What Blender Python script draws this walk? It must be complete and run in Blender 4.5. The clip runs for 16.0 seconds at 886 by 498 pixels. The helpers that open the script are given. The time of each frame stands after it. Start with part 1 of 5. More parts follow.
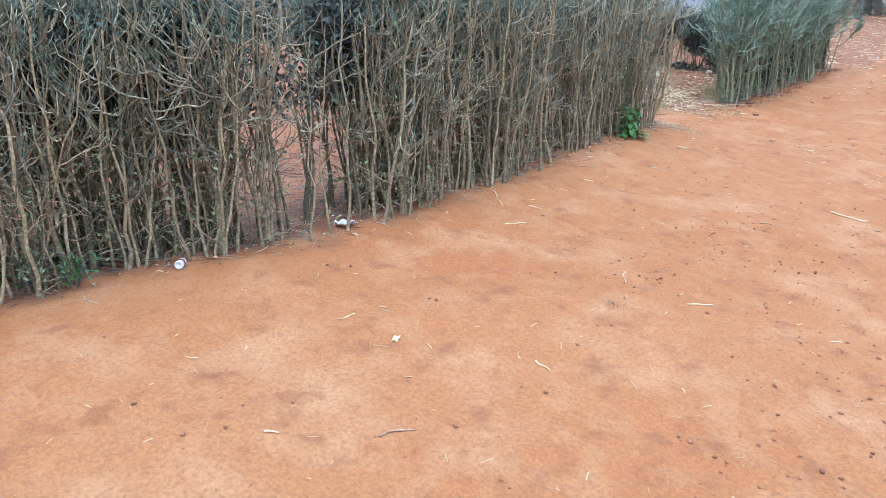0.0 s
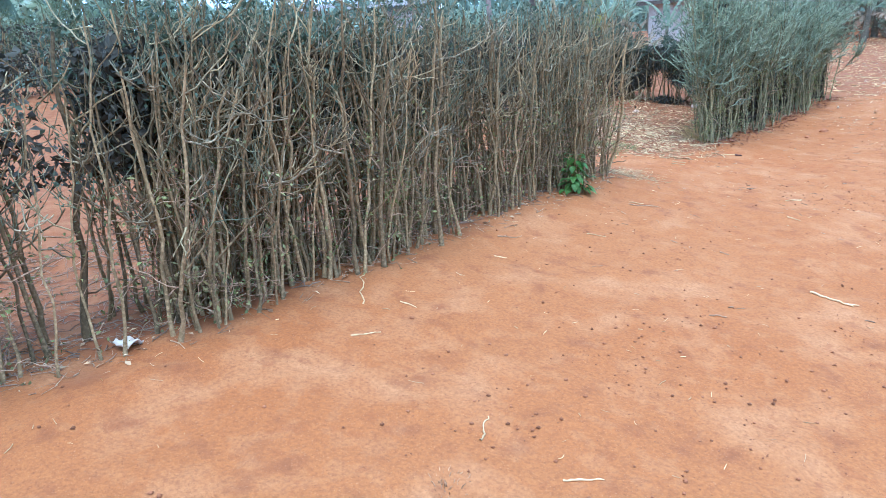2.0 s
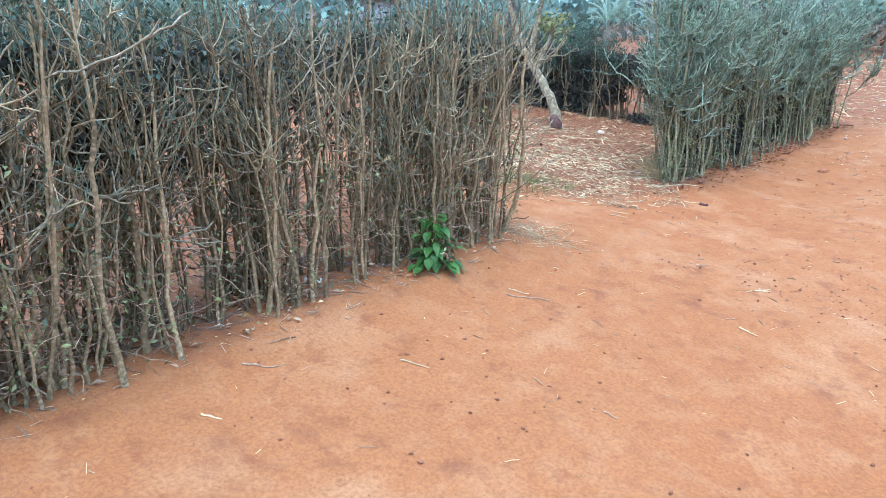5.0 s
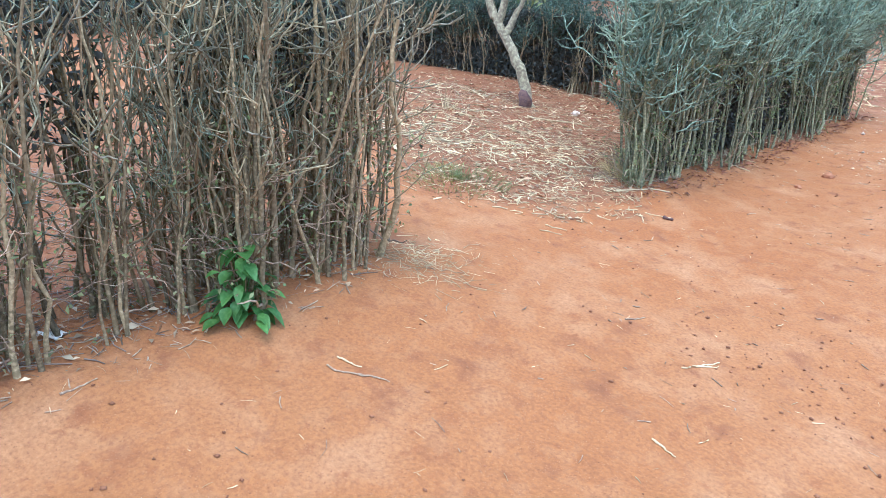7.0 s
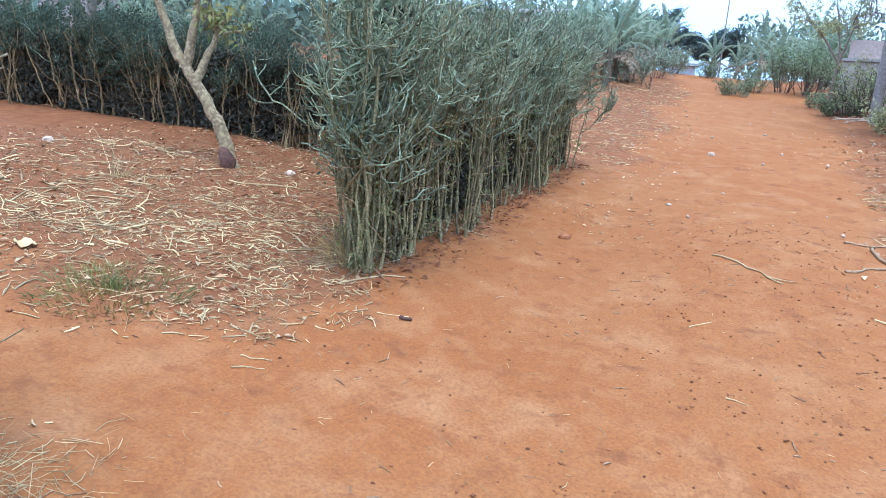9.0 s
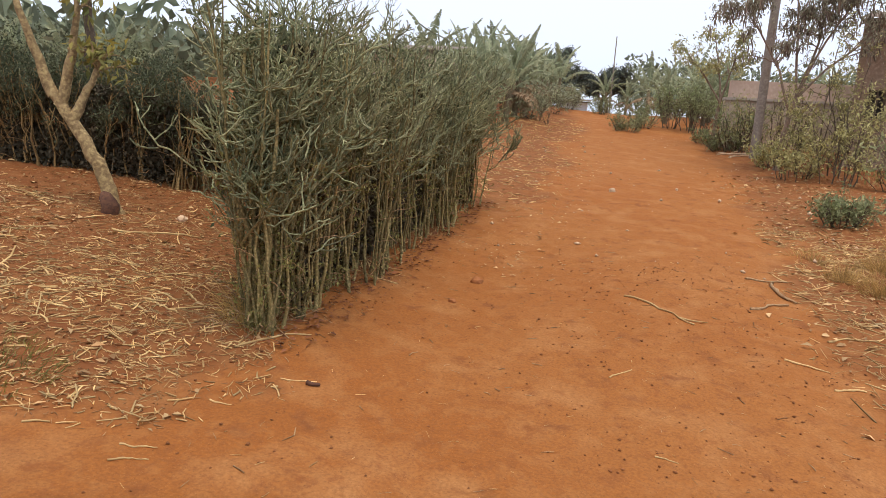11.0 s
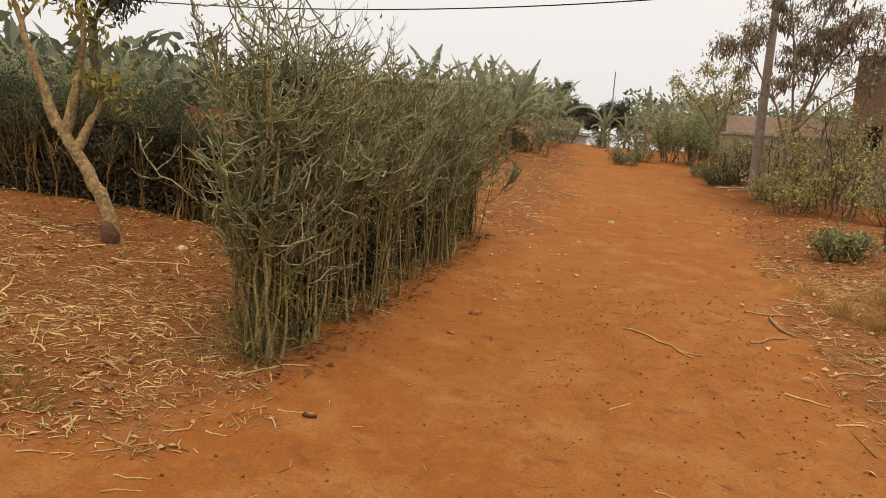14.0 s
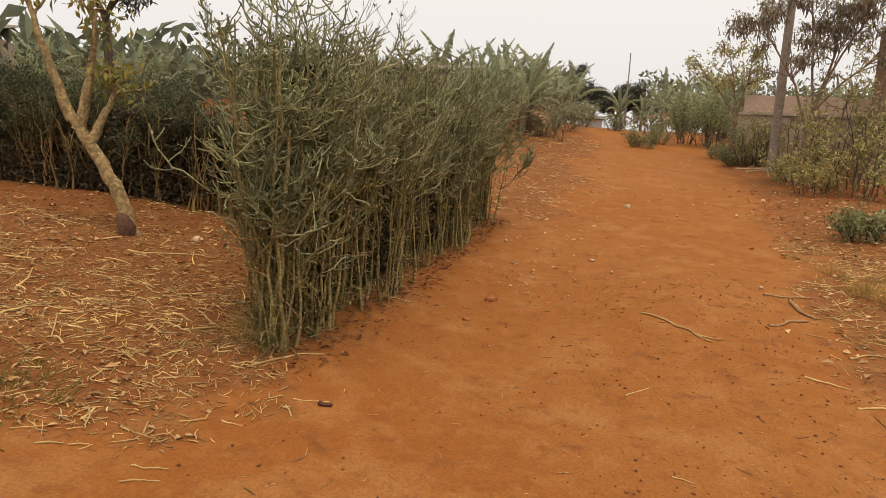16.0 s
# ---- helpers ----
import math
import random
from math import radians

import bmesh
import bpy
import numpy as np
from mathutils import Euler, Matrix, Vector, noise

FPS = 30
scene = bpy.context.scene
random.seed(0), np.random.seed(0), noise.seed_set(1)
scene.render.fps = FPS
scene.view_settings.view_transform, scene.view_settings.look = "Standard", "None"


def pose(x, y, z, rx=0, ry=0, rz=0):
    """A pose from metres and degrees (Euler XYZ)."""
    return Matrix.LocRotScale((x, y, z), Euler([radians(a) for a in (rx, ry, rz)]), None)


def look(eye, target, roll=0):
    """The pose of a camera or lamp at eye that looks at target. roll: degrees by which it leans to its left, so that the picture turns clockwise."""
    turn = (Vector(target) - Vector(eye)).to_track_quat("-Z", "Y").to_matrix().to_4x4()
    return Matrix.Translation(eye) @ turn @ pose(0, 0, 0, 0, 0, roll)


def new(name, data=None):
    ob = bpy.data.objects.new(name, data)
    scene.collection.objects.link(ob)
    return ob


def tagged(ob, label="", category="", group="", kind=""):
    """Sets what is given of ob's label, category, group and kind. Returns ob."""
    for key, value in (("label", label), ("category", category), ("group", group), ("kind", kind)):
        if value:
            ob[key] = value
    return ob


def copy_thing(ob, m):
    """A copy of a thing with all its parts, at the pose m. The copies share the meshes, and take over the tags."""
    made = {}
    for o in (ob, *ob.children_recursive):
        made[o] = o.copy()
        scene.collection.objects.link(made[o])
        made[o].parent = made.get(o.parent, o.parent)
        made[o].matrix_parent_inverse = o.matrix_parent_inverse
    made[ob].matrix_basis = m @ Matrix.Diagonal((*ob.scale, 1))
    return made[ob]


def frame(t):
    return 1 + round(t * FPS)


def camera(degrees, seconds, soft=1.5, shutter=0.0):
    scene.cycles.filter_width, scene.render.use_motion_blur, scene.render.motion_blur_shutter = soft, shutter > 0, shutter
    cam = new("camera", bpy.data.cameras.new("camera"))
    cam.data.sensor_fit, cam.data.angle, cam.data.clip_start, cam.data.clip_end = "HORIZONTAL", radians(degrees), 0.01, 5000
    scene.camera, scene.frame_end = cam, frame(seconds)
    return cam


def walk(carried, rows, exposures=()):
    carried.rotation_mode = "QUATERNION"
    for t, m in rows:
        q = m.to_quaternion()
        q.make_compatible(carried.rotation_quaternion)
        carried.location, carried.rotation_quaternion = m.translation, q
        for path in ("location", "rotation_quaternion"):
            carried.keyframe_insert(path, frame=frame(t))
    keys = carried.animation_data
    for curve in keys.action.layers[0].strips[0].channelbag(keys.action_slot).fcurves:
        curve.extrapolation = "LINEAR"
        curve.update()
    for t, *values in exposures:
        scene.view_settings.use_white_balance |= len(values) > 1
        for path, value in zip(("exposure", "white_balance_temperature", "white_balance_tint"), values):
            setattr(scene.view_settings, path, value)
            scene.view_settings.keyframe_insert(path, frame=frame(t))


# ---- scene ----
cam = camera(65.2, 16.0, soft=0.5)
METRES, EYE, TILT, LEAN, TURN = 7.5, 1.557, -17.614, 1.106, 37.824
ROWS = [
    (0.0, 0.0, 0.0, 0.0, -0.0, 0.0, 0.0),
    (0.5, 0.0365, 0.0384, 0.0092, 3.94, 1.03, 1.02),
    (1.0, 0.0749, 0.0723, 0.027, 1.33, -0.63, -0.42),
    (1.5, 0.0984, 0.1195, 0.0421, -3.84, 3.64, -0.06),
    (2.0, 0.1288, 0.1603, 0.0541, 1.63, 2.89, 1.57),
    (2.5, 0.1598, 0.1959, 0.0713, -0.1, -0.62, 0.03),
    (3.0, 0.183, 0.2478, 0.0906, -6.26, 0.81, 0.17),
    (3.5, 0.2114, 0.291, 0.0988, 0.29, 2.25, 4.47),
    (4.0, 0.2404, 0.3259, 0.1194, 2.17, 1.84, 0.19),
    (4.2, 0.2476, 0.3488, 0.1259, 2.09, 3.45, -1.31),
    (6.3, 0.3715, 0.5255, 0.1843, 3.5, 0.24, -0.17),
    (6.5, 0.381, 0.5444, 0.1899, 5.47, 0.06, -2.39),
    (7.0, 0.4023, 0.5854, 0.2116, 3.61, -0.75, -4.05),
    (7.5, 0.4133, 0.6379, 0.2301, -8.6, 1.16, -1.12),
    (8.0, 0.4232, 0.6838, 0.2456, -10.45, 1.05, 0.31),
    (8.5, 0.4416, 0.7225, 0.2628, -12.54, 1.99, 0.68),
    (9.0, 0.4462, 0.7567, 0.2744, -17.32, 2.89, 1.35),
    (9.5, 0.4511, 0.7895, 0.2905, -24.18, 3.35, 3.2),
    (10.0, 0.4552, 0.7949, 0.2931, -22.62, 3.63, 3.13),
    (10.2, 0.4555, 0.7935, 0.2938, -23.52, 3.72, 3.25),
    (12.5, 0.4538, 0.7911, 0.2931, -25.75, 7.77, 3.22),
    (13.0, 0.4543, 0.7906, 0.2932, -25.33, 7.75, 3.06),
    (13.5, 0.4542, 0.7903, 0.2926, -25.52, 7.4, 2.92),
    (14.0, 0.4543, 0.7901, 0.2929, -25.13, 7.83, 3.02),
    (14.5, 0.4549, 0.791, 0.293, -24.87, 7.22, 3.15),
    (15.0, 0.4557, 0.7908, 0.2926, -24.31, 6.49, 3.07),
    (15.5, 0.4564, 0.7915, 0.2932, -23.62, 6.21, 2.93),
    (16.0, 0.458, 0.7921, 0.2934, -23.68, 6.81, 3.74),
]
walk(cam, [(t, pose(0, 0, EYE, TILT, LEAN, TURN) @ pose(METRES * x, METRES * y, METRES * z, 90 + pitch, roll, yaw)) for t, x, y, z, yaw, pitch, roll in ROWS],
     [(0.0, 1.05, 4100, 5), (6.5, 1.12, 4100, 5), (8.0, 0.94, 4200, 5), (9.0, 0.76, 4400, 7), (9.5, 0.42, 4650, 10), (10.2, 0.24, 5400, 14), (12.3, -0.24, 8500, 17), (16.0, -0.23, 8700, 18)])


# ---- light ----
world = bpy.data.worlds.new("overcast")
scene.world = world
world.use_nodes = True
wt = world.node_tree
sky = wt.nodes.new("ShaderNodeTexSky")
sky.sky_type, sky.sun_disc = "NISHITA", False
sky.sun_elevation, sky.sun_rotation = radians(77), radians(153)
sky.air_density, sky.dust_density, sky.ozone_density = 1.5, 6.0, 1.0
grey = wt.nodes.new("ShaderNodeHueSaturation")
grey.inputs["Saturation"].default_value = 0.12
haze = wt.nodes.new("ShaderNodeMix")
haze.data_type = "RGBA"
haze.inputs[0].default_value = 0.72
haze.inputs[7].default_value = (7.2, 8.55, 10.2, 1)
bg = wt.nodes["Background"]
bg.inputs[1].default_value = 0.15
wt.links.new(sky.outputs[0], grey.inputs["Color"])
wt.links.new(grey.outputs[0], haze.inputs[6])
wt.links.new(haze.outputs[2], bg.inputs[0])
sun_data = bpy.data.lights.new("sun", "SUN")
sun_data.energy, sun_data.angle, sun_data.color = 1.5, radians(35), (1.0, 0.72, 0.4)
sun = new("sun", sun_data)
sun.matrix_world = look((3, -6, 30), (0, 0, 0))

# ---- materials ----


def surface(name, c1, c2, c3=None, scales=(1.5, 30.0), rough=0.85, bump=0.3, dist=0.01, island=0.0, obj=0.0, metal=0.0, thin=0.0):
    """Two tones by a broad noise, a third by a fine one; value varied per island or per object."""
    m = bpy.data.materials.new(name)
    m.use_nodes = True
    nt = m.node_tree
    b = nt.nodes["Principled BSDF"]
    co = nt.nodes.new("ShaderNodeTexCoord")

    def noise_tex(scale, detail=6.0):
        n = nt.nodes.new("ShaderNodeTexNoise")
        n.inputs["Scale"].default_value, n.inputs["Detail"].default_value = scale, detail
        nt.links.new(co.outputs["Object"], n.inputs["Vector"])
        return n

    def mix(fac, a, bb, blend="MIX"):
        x = nt.nodes.new("ShaderNodeMix")
        x.data_type, x.blend_type = "RGBA", blend
        for sock, v in ((x.inputs[0], fac), (x.inputs[6], a), (x.inputs[7], bb)):
            if isinstance(v, (tuple, float, int)):
                sock.default_value = (*v, 1) if isinstance(v, tuple) else v
            else:
                nt.links.new(v, sock)
        return x.outputs[2]

    def ramp(v, lo, hi, out=(0.0, 1.0)):
        r = nt.nodes.new("ShaderNodeMapRange")
        r.inputs[1].default_value, r.inputs[2].default_value, r.inputs[3].default_value, r.inputs[4].default_value = lo, hi, *out
        nt.links.new(v, r.inputs[0])
        return r.outputs[0]

    broad, fine = noise_tex(scales[0]), noise_tex(scales[1])
    col = mix(ramp(broad.outputs[0], 0.35, 0.65), c1, c2)
    if c3:
        col = mix(ramp(fine.outputs[0], 0.45, 0.72), col, c3)
    for amount, kind in ((island, "g"), (obj, "o")):
        if amount:
            src = nt.nodes.new("ShaderNodeNewGeometry" if kind == "g" else "ShaderNodeObjectInfo")
            v = ramp(src.outputs["Random Per Island" if kind == "g" else "Random"], 0, 1, (1 - amount, 1 + amount))
            hs = nt.nodes.new("ShaderNodeHueSaturation")
            nt.links.new(v, hs.inputs["Value"])
            nt.links.new(col, hs.inputs["Color"])
            col = hs.outputs[0]
    nt.links.new(col, b.inputs["Base Color"])
    b.inputs["Roughness"].default_value, b.inputs["Metallic"].default_value = rough, metal
    b.inputs["Specular IOR Level"].default_value = 0.25
    if bump:
        bp = nt.nodes.new("ShaderNodeBump")
        bp.inputs["Strength"].default_value, bp.inputs["Distance"].default_value = bump, dist
        nt.links.new(fine.outputs[0], bp.inputs["Height"])
        nt.links.new(bp.outputs[0], b.inputs["Normal"])
    if thin:
        tr = nt.nodes.new("ShaderNodeBsdfTranslucent")
        nt.links.new(col, tr.inputs[0])
        ms = nt.nodes.new("ShaderNodeMixShader")
        ms.inputs[0].default_value = thin
        nt.links.new(b.outputs[0], ms.inputs[1])
        nt.links.new(tr.outputs[0], ms.inputs[2])
        nt.links.new(ms.outputs[0], nt.nodes["Material Output"].inputs[0])
    return m


M_STEM = surface("hedge_bark", (0.27, 0.175, 0.07), (0.14, 0.098, 0.04), (0.43, 0.3, 0.135), (6, 60), 0.85, 0.4, 0.004, island=0.35, obj=0.35)
M_GREYTWIG = surface("grey_twig", (0.32, 0.245, 0.11), (0.19, 0.15, 0.07), (0.48, 0.37, 0.18), (4, 50), 0.75, 0.2, 0.003, island=0.5)
M_GREENBARK = surface("green_bark", (0.215, 0.18, 0.075), (0.1, 0.086, 0.038), (0.42, 0.34, 0.16), (6, 60), 0.8, 0.4, 0.004, island=0.35, obj=0.4)
M_SPRIG = surface("yellowing_sprig", (0.2, 0.22, 0.06), (0.26, 0.22, 0.085), None, (3, 30), 0.6, 0, island=0.55, thin=0.2)
M_TWIG = surface("green_twig", (0.165, 0.165, 0.082), (0.1, 0.108, 0.055), (0.28, 0.25, 0.135), (4, 50), 0.7, 0.2, 0.003, island=0.35)
# near-black brown: the hedges' inner shade put into a leaf colour
M_CORE = surface("inner_shade_leaf", (0.085, 0.068, 0.042), (0.05, 0.046, 0.03), None, (3, 30), 0.8, 0, island=0.4)
M_ROD = surface("grey_green_rod", (0.28, 0.31, 0.165), (0.15, 0.18, 0.09), (0.44, 0.44, 0.27), (4, 50), 0.65, 0.2, 0.003, island=0.45)
M_BROWNROD = surface("brown_rod", (0.23, 0.185, 0.095), (0.13, 0.108, 0.056), (0.4, 0.31, 0.175), (4, 50), 0.7, 0.2, 0.003, island=0.5)
M_REDLEAF = surface("red_brown_dead_leaf", (0.26, 0.1, 0.045), (0.17, 0.065, 0.03), None, (5, 40), 0.9, 0, island=0.4)
M_SCRAP = surface("dry_leaf_scrap", (0.55, 0.4, 0.21), (0.36, 0.2, 0.09), None, (5, 40), 0.85, 0, island=0.5)
M_DRYTWIG = surface("dry_twig", (0.35, 0.225, 0.115), (0.22, 0.13, 0.07), (0.48, 0.34, 0.19), (6, 60), 0.85, 0.2, 0.003, island=0.5)
M_LEAF = surface("hedge_leaf", (0.085, 0.1, 0.04), (0.13, 0.14, 0.058), None, (2, 30), 0.55, 0, island=0.45, thin=0.25)
M_LEAFDARK = surface("dark_hedge_leaf", (0.062, 0.08, 0.042), (0.09, 0.108, 0.058), None, (2, 30), 0.55, 0, island=0.45, thin=0.2)
M_LEAF2 = surface("hedge_leaf_pale", (0.085, 0.115, 0.055), (0.125, 0.155, 0.08), None, (2, 30), 0.55, 0, island=0.45, thin=0.25)
M_BANANA = surface("banana_leaf", (0.21, 0.265, 0.155), (0.285, 0.33, 0.205), (0.35, 0.36, 0.235), (1.5, 12), 0.45, 0, obj=0.3, thin=0.42)
M_RIB = surface("banana_rib", (0.26, 0.31, 0.17), (0.33, 0.36, 0.22), None, (2, 20), 0.5, 0, obj=0.2)
M_BANDRY = surface("dry_banana_leaf", (0.26, 0.19, 0.11), (0.19, 0.13, 0.08), (0.34, 0.27, 0.17), (2, 20), 0.85, 0, obj=0.3, thin=0.15)
M_BANSTEM = surface("banana_stem", (0.17, 0.14, 0.085), (0.11, 0.10, 0.06), (0.27, 0.22, 0.14), (3, 25), 0.7, 0.3, 0.01, obj=0.2)
M_BUSH = surface("bush_leaf", (0.2, 0.245, 0.115), (0.28, 0.31, 0.16), None, (2, 20), 0.55, 0, island=0.45, thin=0.25)
M_PALEBUSH = surface("pale_bush_leaf", (0.27, 0.3, 0.18), (0.35, 0.37, 0.24), None, (2, 20), 0.55, 0, island=0.4, thin=0.3)
M_TREELEAF = surface("dark_tree_leaf", (0.08, 0.1, 0.085), (0.11, 0.13, 0.105), None, (1, 10), 0.6, 0, island=0.4, thin=0.15)
M_WEED = surface("weed_leaf", (0.075, 0.14, 0.02), (0.105, 0.185, 0.03), (0.15, 0.23, 0.05), (6, 40), 0.45, 0.2, 0.002, obj=0.25, thin=0.25)
M_BARK = surface("pale_bark", (0.33, 0.24, 0.125), (0.17, 0.115, 0.06), (0.5, 0.39, 0.19), (14, 30), 0.9, 0.5, 0.01)
M_DARKBARK = surface("dark_bark", (0.11, 0.085, 0.06), (0.075, 0.06, 0.045), (0.18, 0.14, 0.1), (8, 40), 0.9, 0.5, 0.01)
M_STRAW = surface("straw", (0.64, 0.47, 0.225), (0.4, 0.255, 0.11), None, (4, 40), 0.8, 0, island=0.5, obj=0.2)
M_CLOD = surface("soil_clod", (0.21, 0.08, 0.03), (0.3, 0.125, 0.05), None, (4, 40), 0.95, 0.3, 0.004, island=0.35)
M_WALL = surface("earth_plaster", (0.52, 0.43, 0.34), (0.43, 0.345, 0.27), (0.57, 0.48, 0.39), (0.8, 12), 0.9, 0.4, 0.01)
M_BRICK = surface("mud_brick", (0.30, 0.215, 0.155), (0.23, 0.165, 0.12), (0.37, 0.28, 0.21), (1.2, 16), 0.9, 0.5, 0.015)
M_ROOF = surface("iron_sheet", (0.24, 0.21, 0.19), (0.31, 0.27, 0.24), (0.2, 0.14, 0.1), (0.8, 8), 0.55, 0.2, 0.01, metal=0.3)
M_SHOOT = surface("pale_shoot", (0.23, 0.265, 0.145), (0.12, 0.145, 0.075), (0.42, 0.42, 0.25), (4, 50), 0.65, 0.2, 0.003, island=0.5)
M_DRYSTRAW = surface("dull_straw", (0.30, 0.21, 0.135), (0.2, 0.135, 0.085), None, (4, 40), 0.85, 0, island=0.4)
M_DRYLEAF = surface("dry_green_leaf", (0.42, 0.39, 0.17), (0.32, 0.32, 0.145), None, (2, 20), 0.6, 0, island=0.45, thin=0.25)
# pod tree leaf, its colour paled to hold the distance haze
M_PODLEAF = surface("hazed_leaf", (0.31, 0.3, 0.21), (0.24, 0.23, 0.16), None, (2, 20), 0.6, 0, island=0.45, thin=0.25)
M_FARLEAF = surface("hazy_leaf", (0.15, 0.19, 0.125), (0.2, 0.235, 0.16), None, (0.3, 3), 0.7, 0, island=0.35, thin=0.2)
M_STUB = surface("charred_root", (0.10, 0.05, 0.035), (0.16, 0.08, 0.05), (0.06, 0.035, 0.03), (12, 40), 0.9, 0.5, 0.01)
M_YARDLEAF = surface("yellowing_leaf", (0.16, 0.2, 0.07), (0.36, 0.28, 0.06), None, (2.2, 20), 0.55, 0, island=0.4, thin=0.25)
M_CHAFF = surface("brown_chaff", (0.4, 0.24, 0.115), (0.26, 0.135, 0.06), None, (3, 30), 0.9, 0, island=0.55)
M_DRYGRASS = surface("dry_grass", (0.56, 0.37, 0.135), (0.4, 0.26, 0.095), None, (3, 20), 0.8, 0, island=0.4)
M_POD = surface("seed_pod", (0.2, 0.145, 0.11), (0.15, 0.115, 0.09), None, (2, 20), 0.7, 0, island=0.4)
M_PALE = surface("pale_stone", (0.52, 0.39, 0.265), (0.4, 0.28, 0.18), None, (4, 30), 0.85, 0.3, 0.004, island=0.3, obj=0.2)
M_BROWNBARK = surface("brown_bark", (0.25, 0.18, 0.135), (0.17, 0.125, 0.095), (0.33, 0.25, 0.19), (8, 40), 0.9, 0.5, 0.01)
M_POLE = surface("grey_pole_wood", (0.27, 0.235, 0.2), (0.2, 0.17, 0.145), (0.34, 0.3, 0.26), (3, 25), 0.85, 0.4, 0.006)
M_PINKWALL = surface("pinkish_plaster", (0.6, 0.46, 0.38), (0.5, 0.38, 0.31), (0.64, 0.52, 0.44), (0.8, 12), 0.9, 0.4, 0.01)
M_PALEWALL = surface("worn_cement", (0.5, 0.45, 0.4), (0.42, 0.37, 0.32), None, (2, 20), 0.9, 0.3, 0.006)
M_WHITEWALL = surface("limewash", (0.6, 0.6, 0.6), (0.5, 0.5, 0.5), None, (1, 10), 0.85, 0.2, 0.006)
M_DARK = surface("dark_opening", (0.02, 0.018, 0.016), (0.03, 0.027, 0.025), None, (2, 20), 0.7, 0)
M_REDPRINT = surface("red_print", (0.25, 0.05, 0.05), (0.12, 0.05, 0.06), None, (60, 200), 0.5, 0)
M_WHITE = surface("white_paper", (0.72, 0.61, 0.46), (0.56, 0.46, 0.33), None, (8, 40), 0.7, 0.2, 0.003)


def soil_material():
    m = bpy.data.materials.new("red_soil")
    m.use_nodes = True
    nt = m.node_tree
    b = nt.nodes["Principled BSDF"]
    co = nt.nodes.new("ShaderNodeTexCoord")

    def tex(scale, detail=8.0, rough=0.55, stretch=None):
        n = nt.nodes.new("ShaderNodeTexNoise")
        n.inputs["Scale"].default_value, n.inputs["Detail"].default_value, n.inputs["Roughness"].default_value = scale, detail, rough
        if stretch:
            mp = nt.nodes.new("ShaderNodeMapping")
            mp.inputs["Scale"].default_value = stretch
            nt.links.new(co.outputs["Object"], mp.inputs[0])
            nt.links.new(mp.outputs[0], n.inputs["Vector"])
        else:
            nt.links.new(co.outputs["Object"], n.inputs["Vector"])
        return n.outputs[0]

    def ramp(v, lo, hi, a=0.0, z=1.0):
        r = nt.nodes.new("ShaderNodeMapRange")
        r.inputs[1].default_value, r.inputs[2].default_value, r.inputs[3].default_value, r.inputs[4].default_value = lo, hi, a, z
        nt.links.new(v, r.inputs[0])
        return r.outputs[0]

    def mix(fac, a, c):
        x = nt.nodes.new("ShaderNodeMix")
        x.data_type = "RGBA"
        nt.links.new(fac, x.inputs[0])
        for sock, v in ((x.inputs[6], a), (x.inputs[7], c)):
            if isinstance(v, tuple):
                sock.default_value = (*v, 1)
            else:
                nt.links.new(v, sock)
        return x.outputs[2]

    col = mix(ramp(tex(0.45), 0.35, 0.65), (0.34, 0.122, 0.031), (0.38, 0.153, 0.045))
    col = mix(ramp(tex(2.3), 0.5, 0.72), col, (0.45, 0.21, 0.078))
    col = mix(ramp(tex(5.5, 5), 0.56, 0.75), col, (0.24, 0.088, 0.03))
    col = mix(ramp(tex(7.5, 4, 0.5), 0.53, 0.6, 0, 0.26), col, (0.46, 0.215, 0.08))
    col = mix(ramp(tex(9.0, 3, 0.5), 0.38, 0.33, 0, 0.4), col, (0.26, 0.088, 0.026))
    col = mix(ramp(tex(60, 4), 0.35, 0.75, 0, 0.6), col, (0.175, 0.066, 0.025))
    col = mix(ramp(tex(170, 2), 0.62, 0.72, 0, 0.4), col, (0.5, 0.27, 0.13))
    col = mix(ramp(tex(110, 2), 0.3, 0.36, 0.45, 0), col, (0.15, 0.058, 0.022))
    # darker damp earth and litter dust in the fields beside the road
    at = nt.nodes.new("ShaderNodeAttribute")
    at.attribute_name = "field"
    yard = mix(ramp(tex(9, 6), 0.4, 0.65), (0.21, 0.077, 0.028), (0.26, 0.115, 0.045))
    fac = nt.nodes.new("ShaderNodeMath")
    fac.operation, fac.use_clamp = "ADD", True
    nt.links.new(at.outputs["Fac"], fac.inputs[0])
    nt.links.new(ramp(tex(3.0), 0.3, 0.7, -0.35, 0.35), fac.inputs[1])
    gate = nt.nodes.new("ShaderNodeMath")
    gate.operation = "MULTIPLY"
    nt.links.new(fac.outputs[0], gate.inputs[0])
    nt.links.new(ramp(at.outputs["Fac"], 0.02, 0.3), gate.inputs[1])
    col = mix(gate.outputs[0], col, yard)
    nt.links.new(col, b.inputs["Base Color"])
    b.inputs["Roughness"].default_value = 0.95
    b.inputs["Specular IOR Level"].default_value = 0.12
    h = nt.nodes.new("ShaderNodeMath")
    h.operation = "ADD"
    nt.links.new(ramp(tex(28, 8, 0.65), 0, 1, 0, 0.5), h.inputs[0])
    nt.links.new(ramp(tex(140, 5), 0, 1, 0, 0.22), h.inputs[1])
    bp = nt.nodes.new("ShaderNodeBump")
    bp.inputs["Strength"].default_value, bp.inputs["Distance"].default_value = 0.65, 0.035
    nt.links.new(h.outputs[0], bp.inputs["Height"])
    nt.links.new(bp.outputs[0], b.inputs["Normal"])
    return m


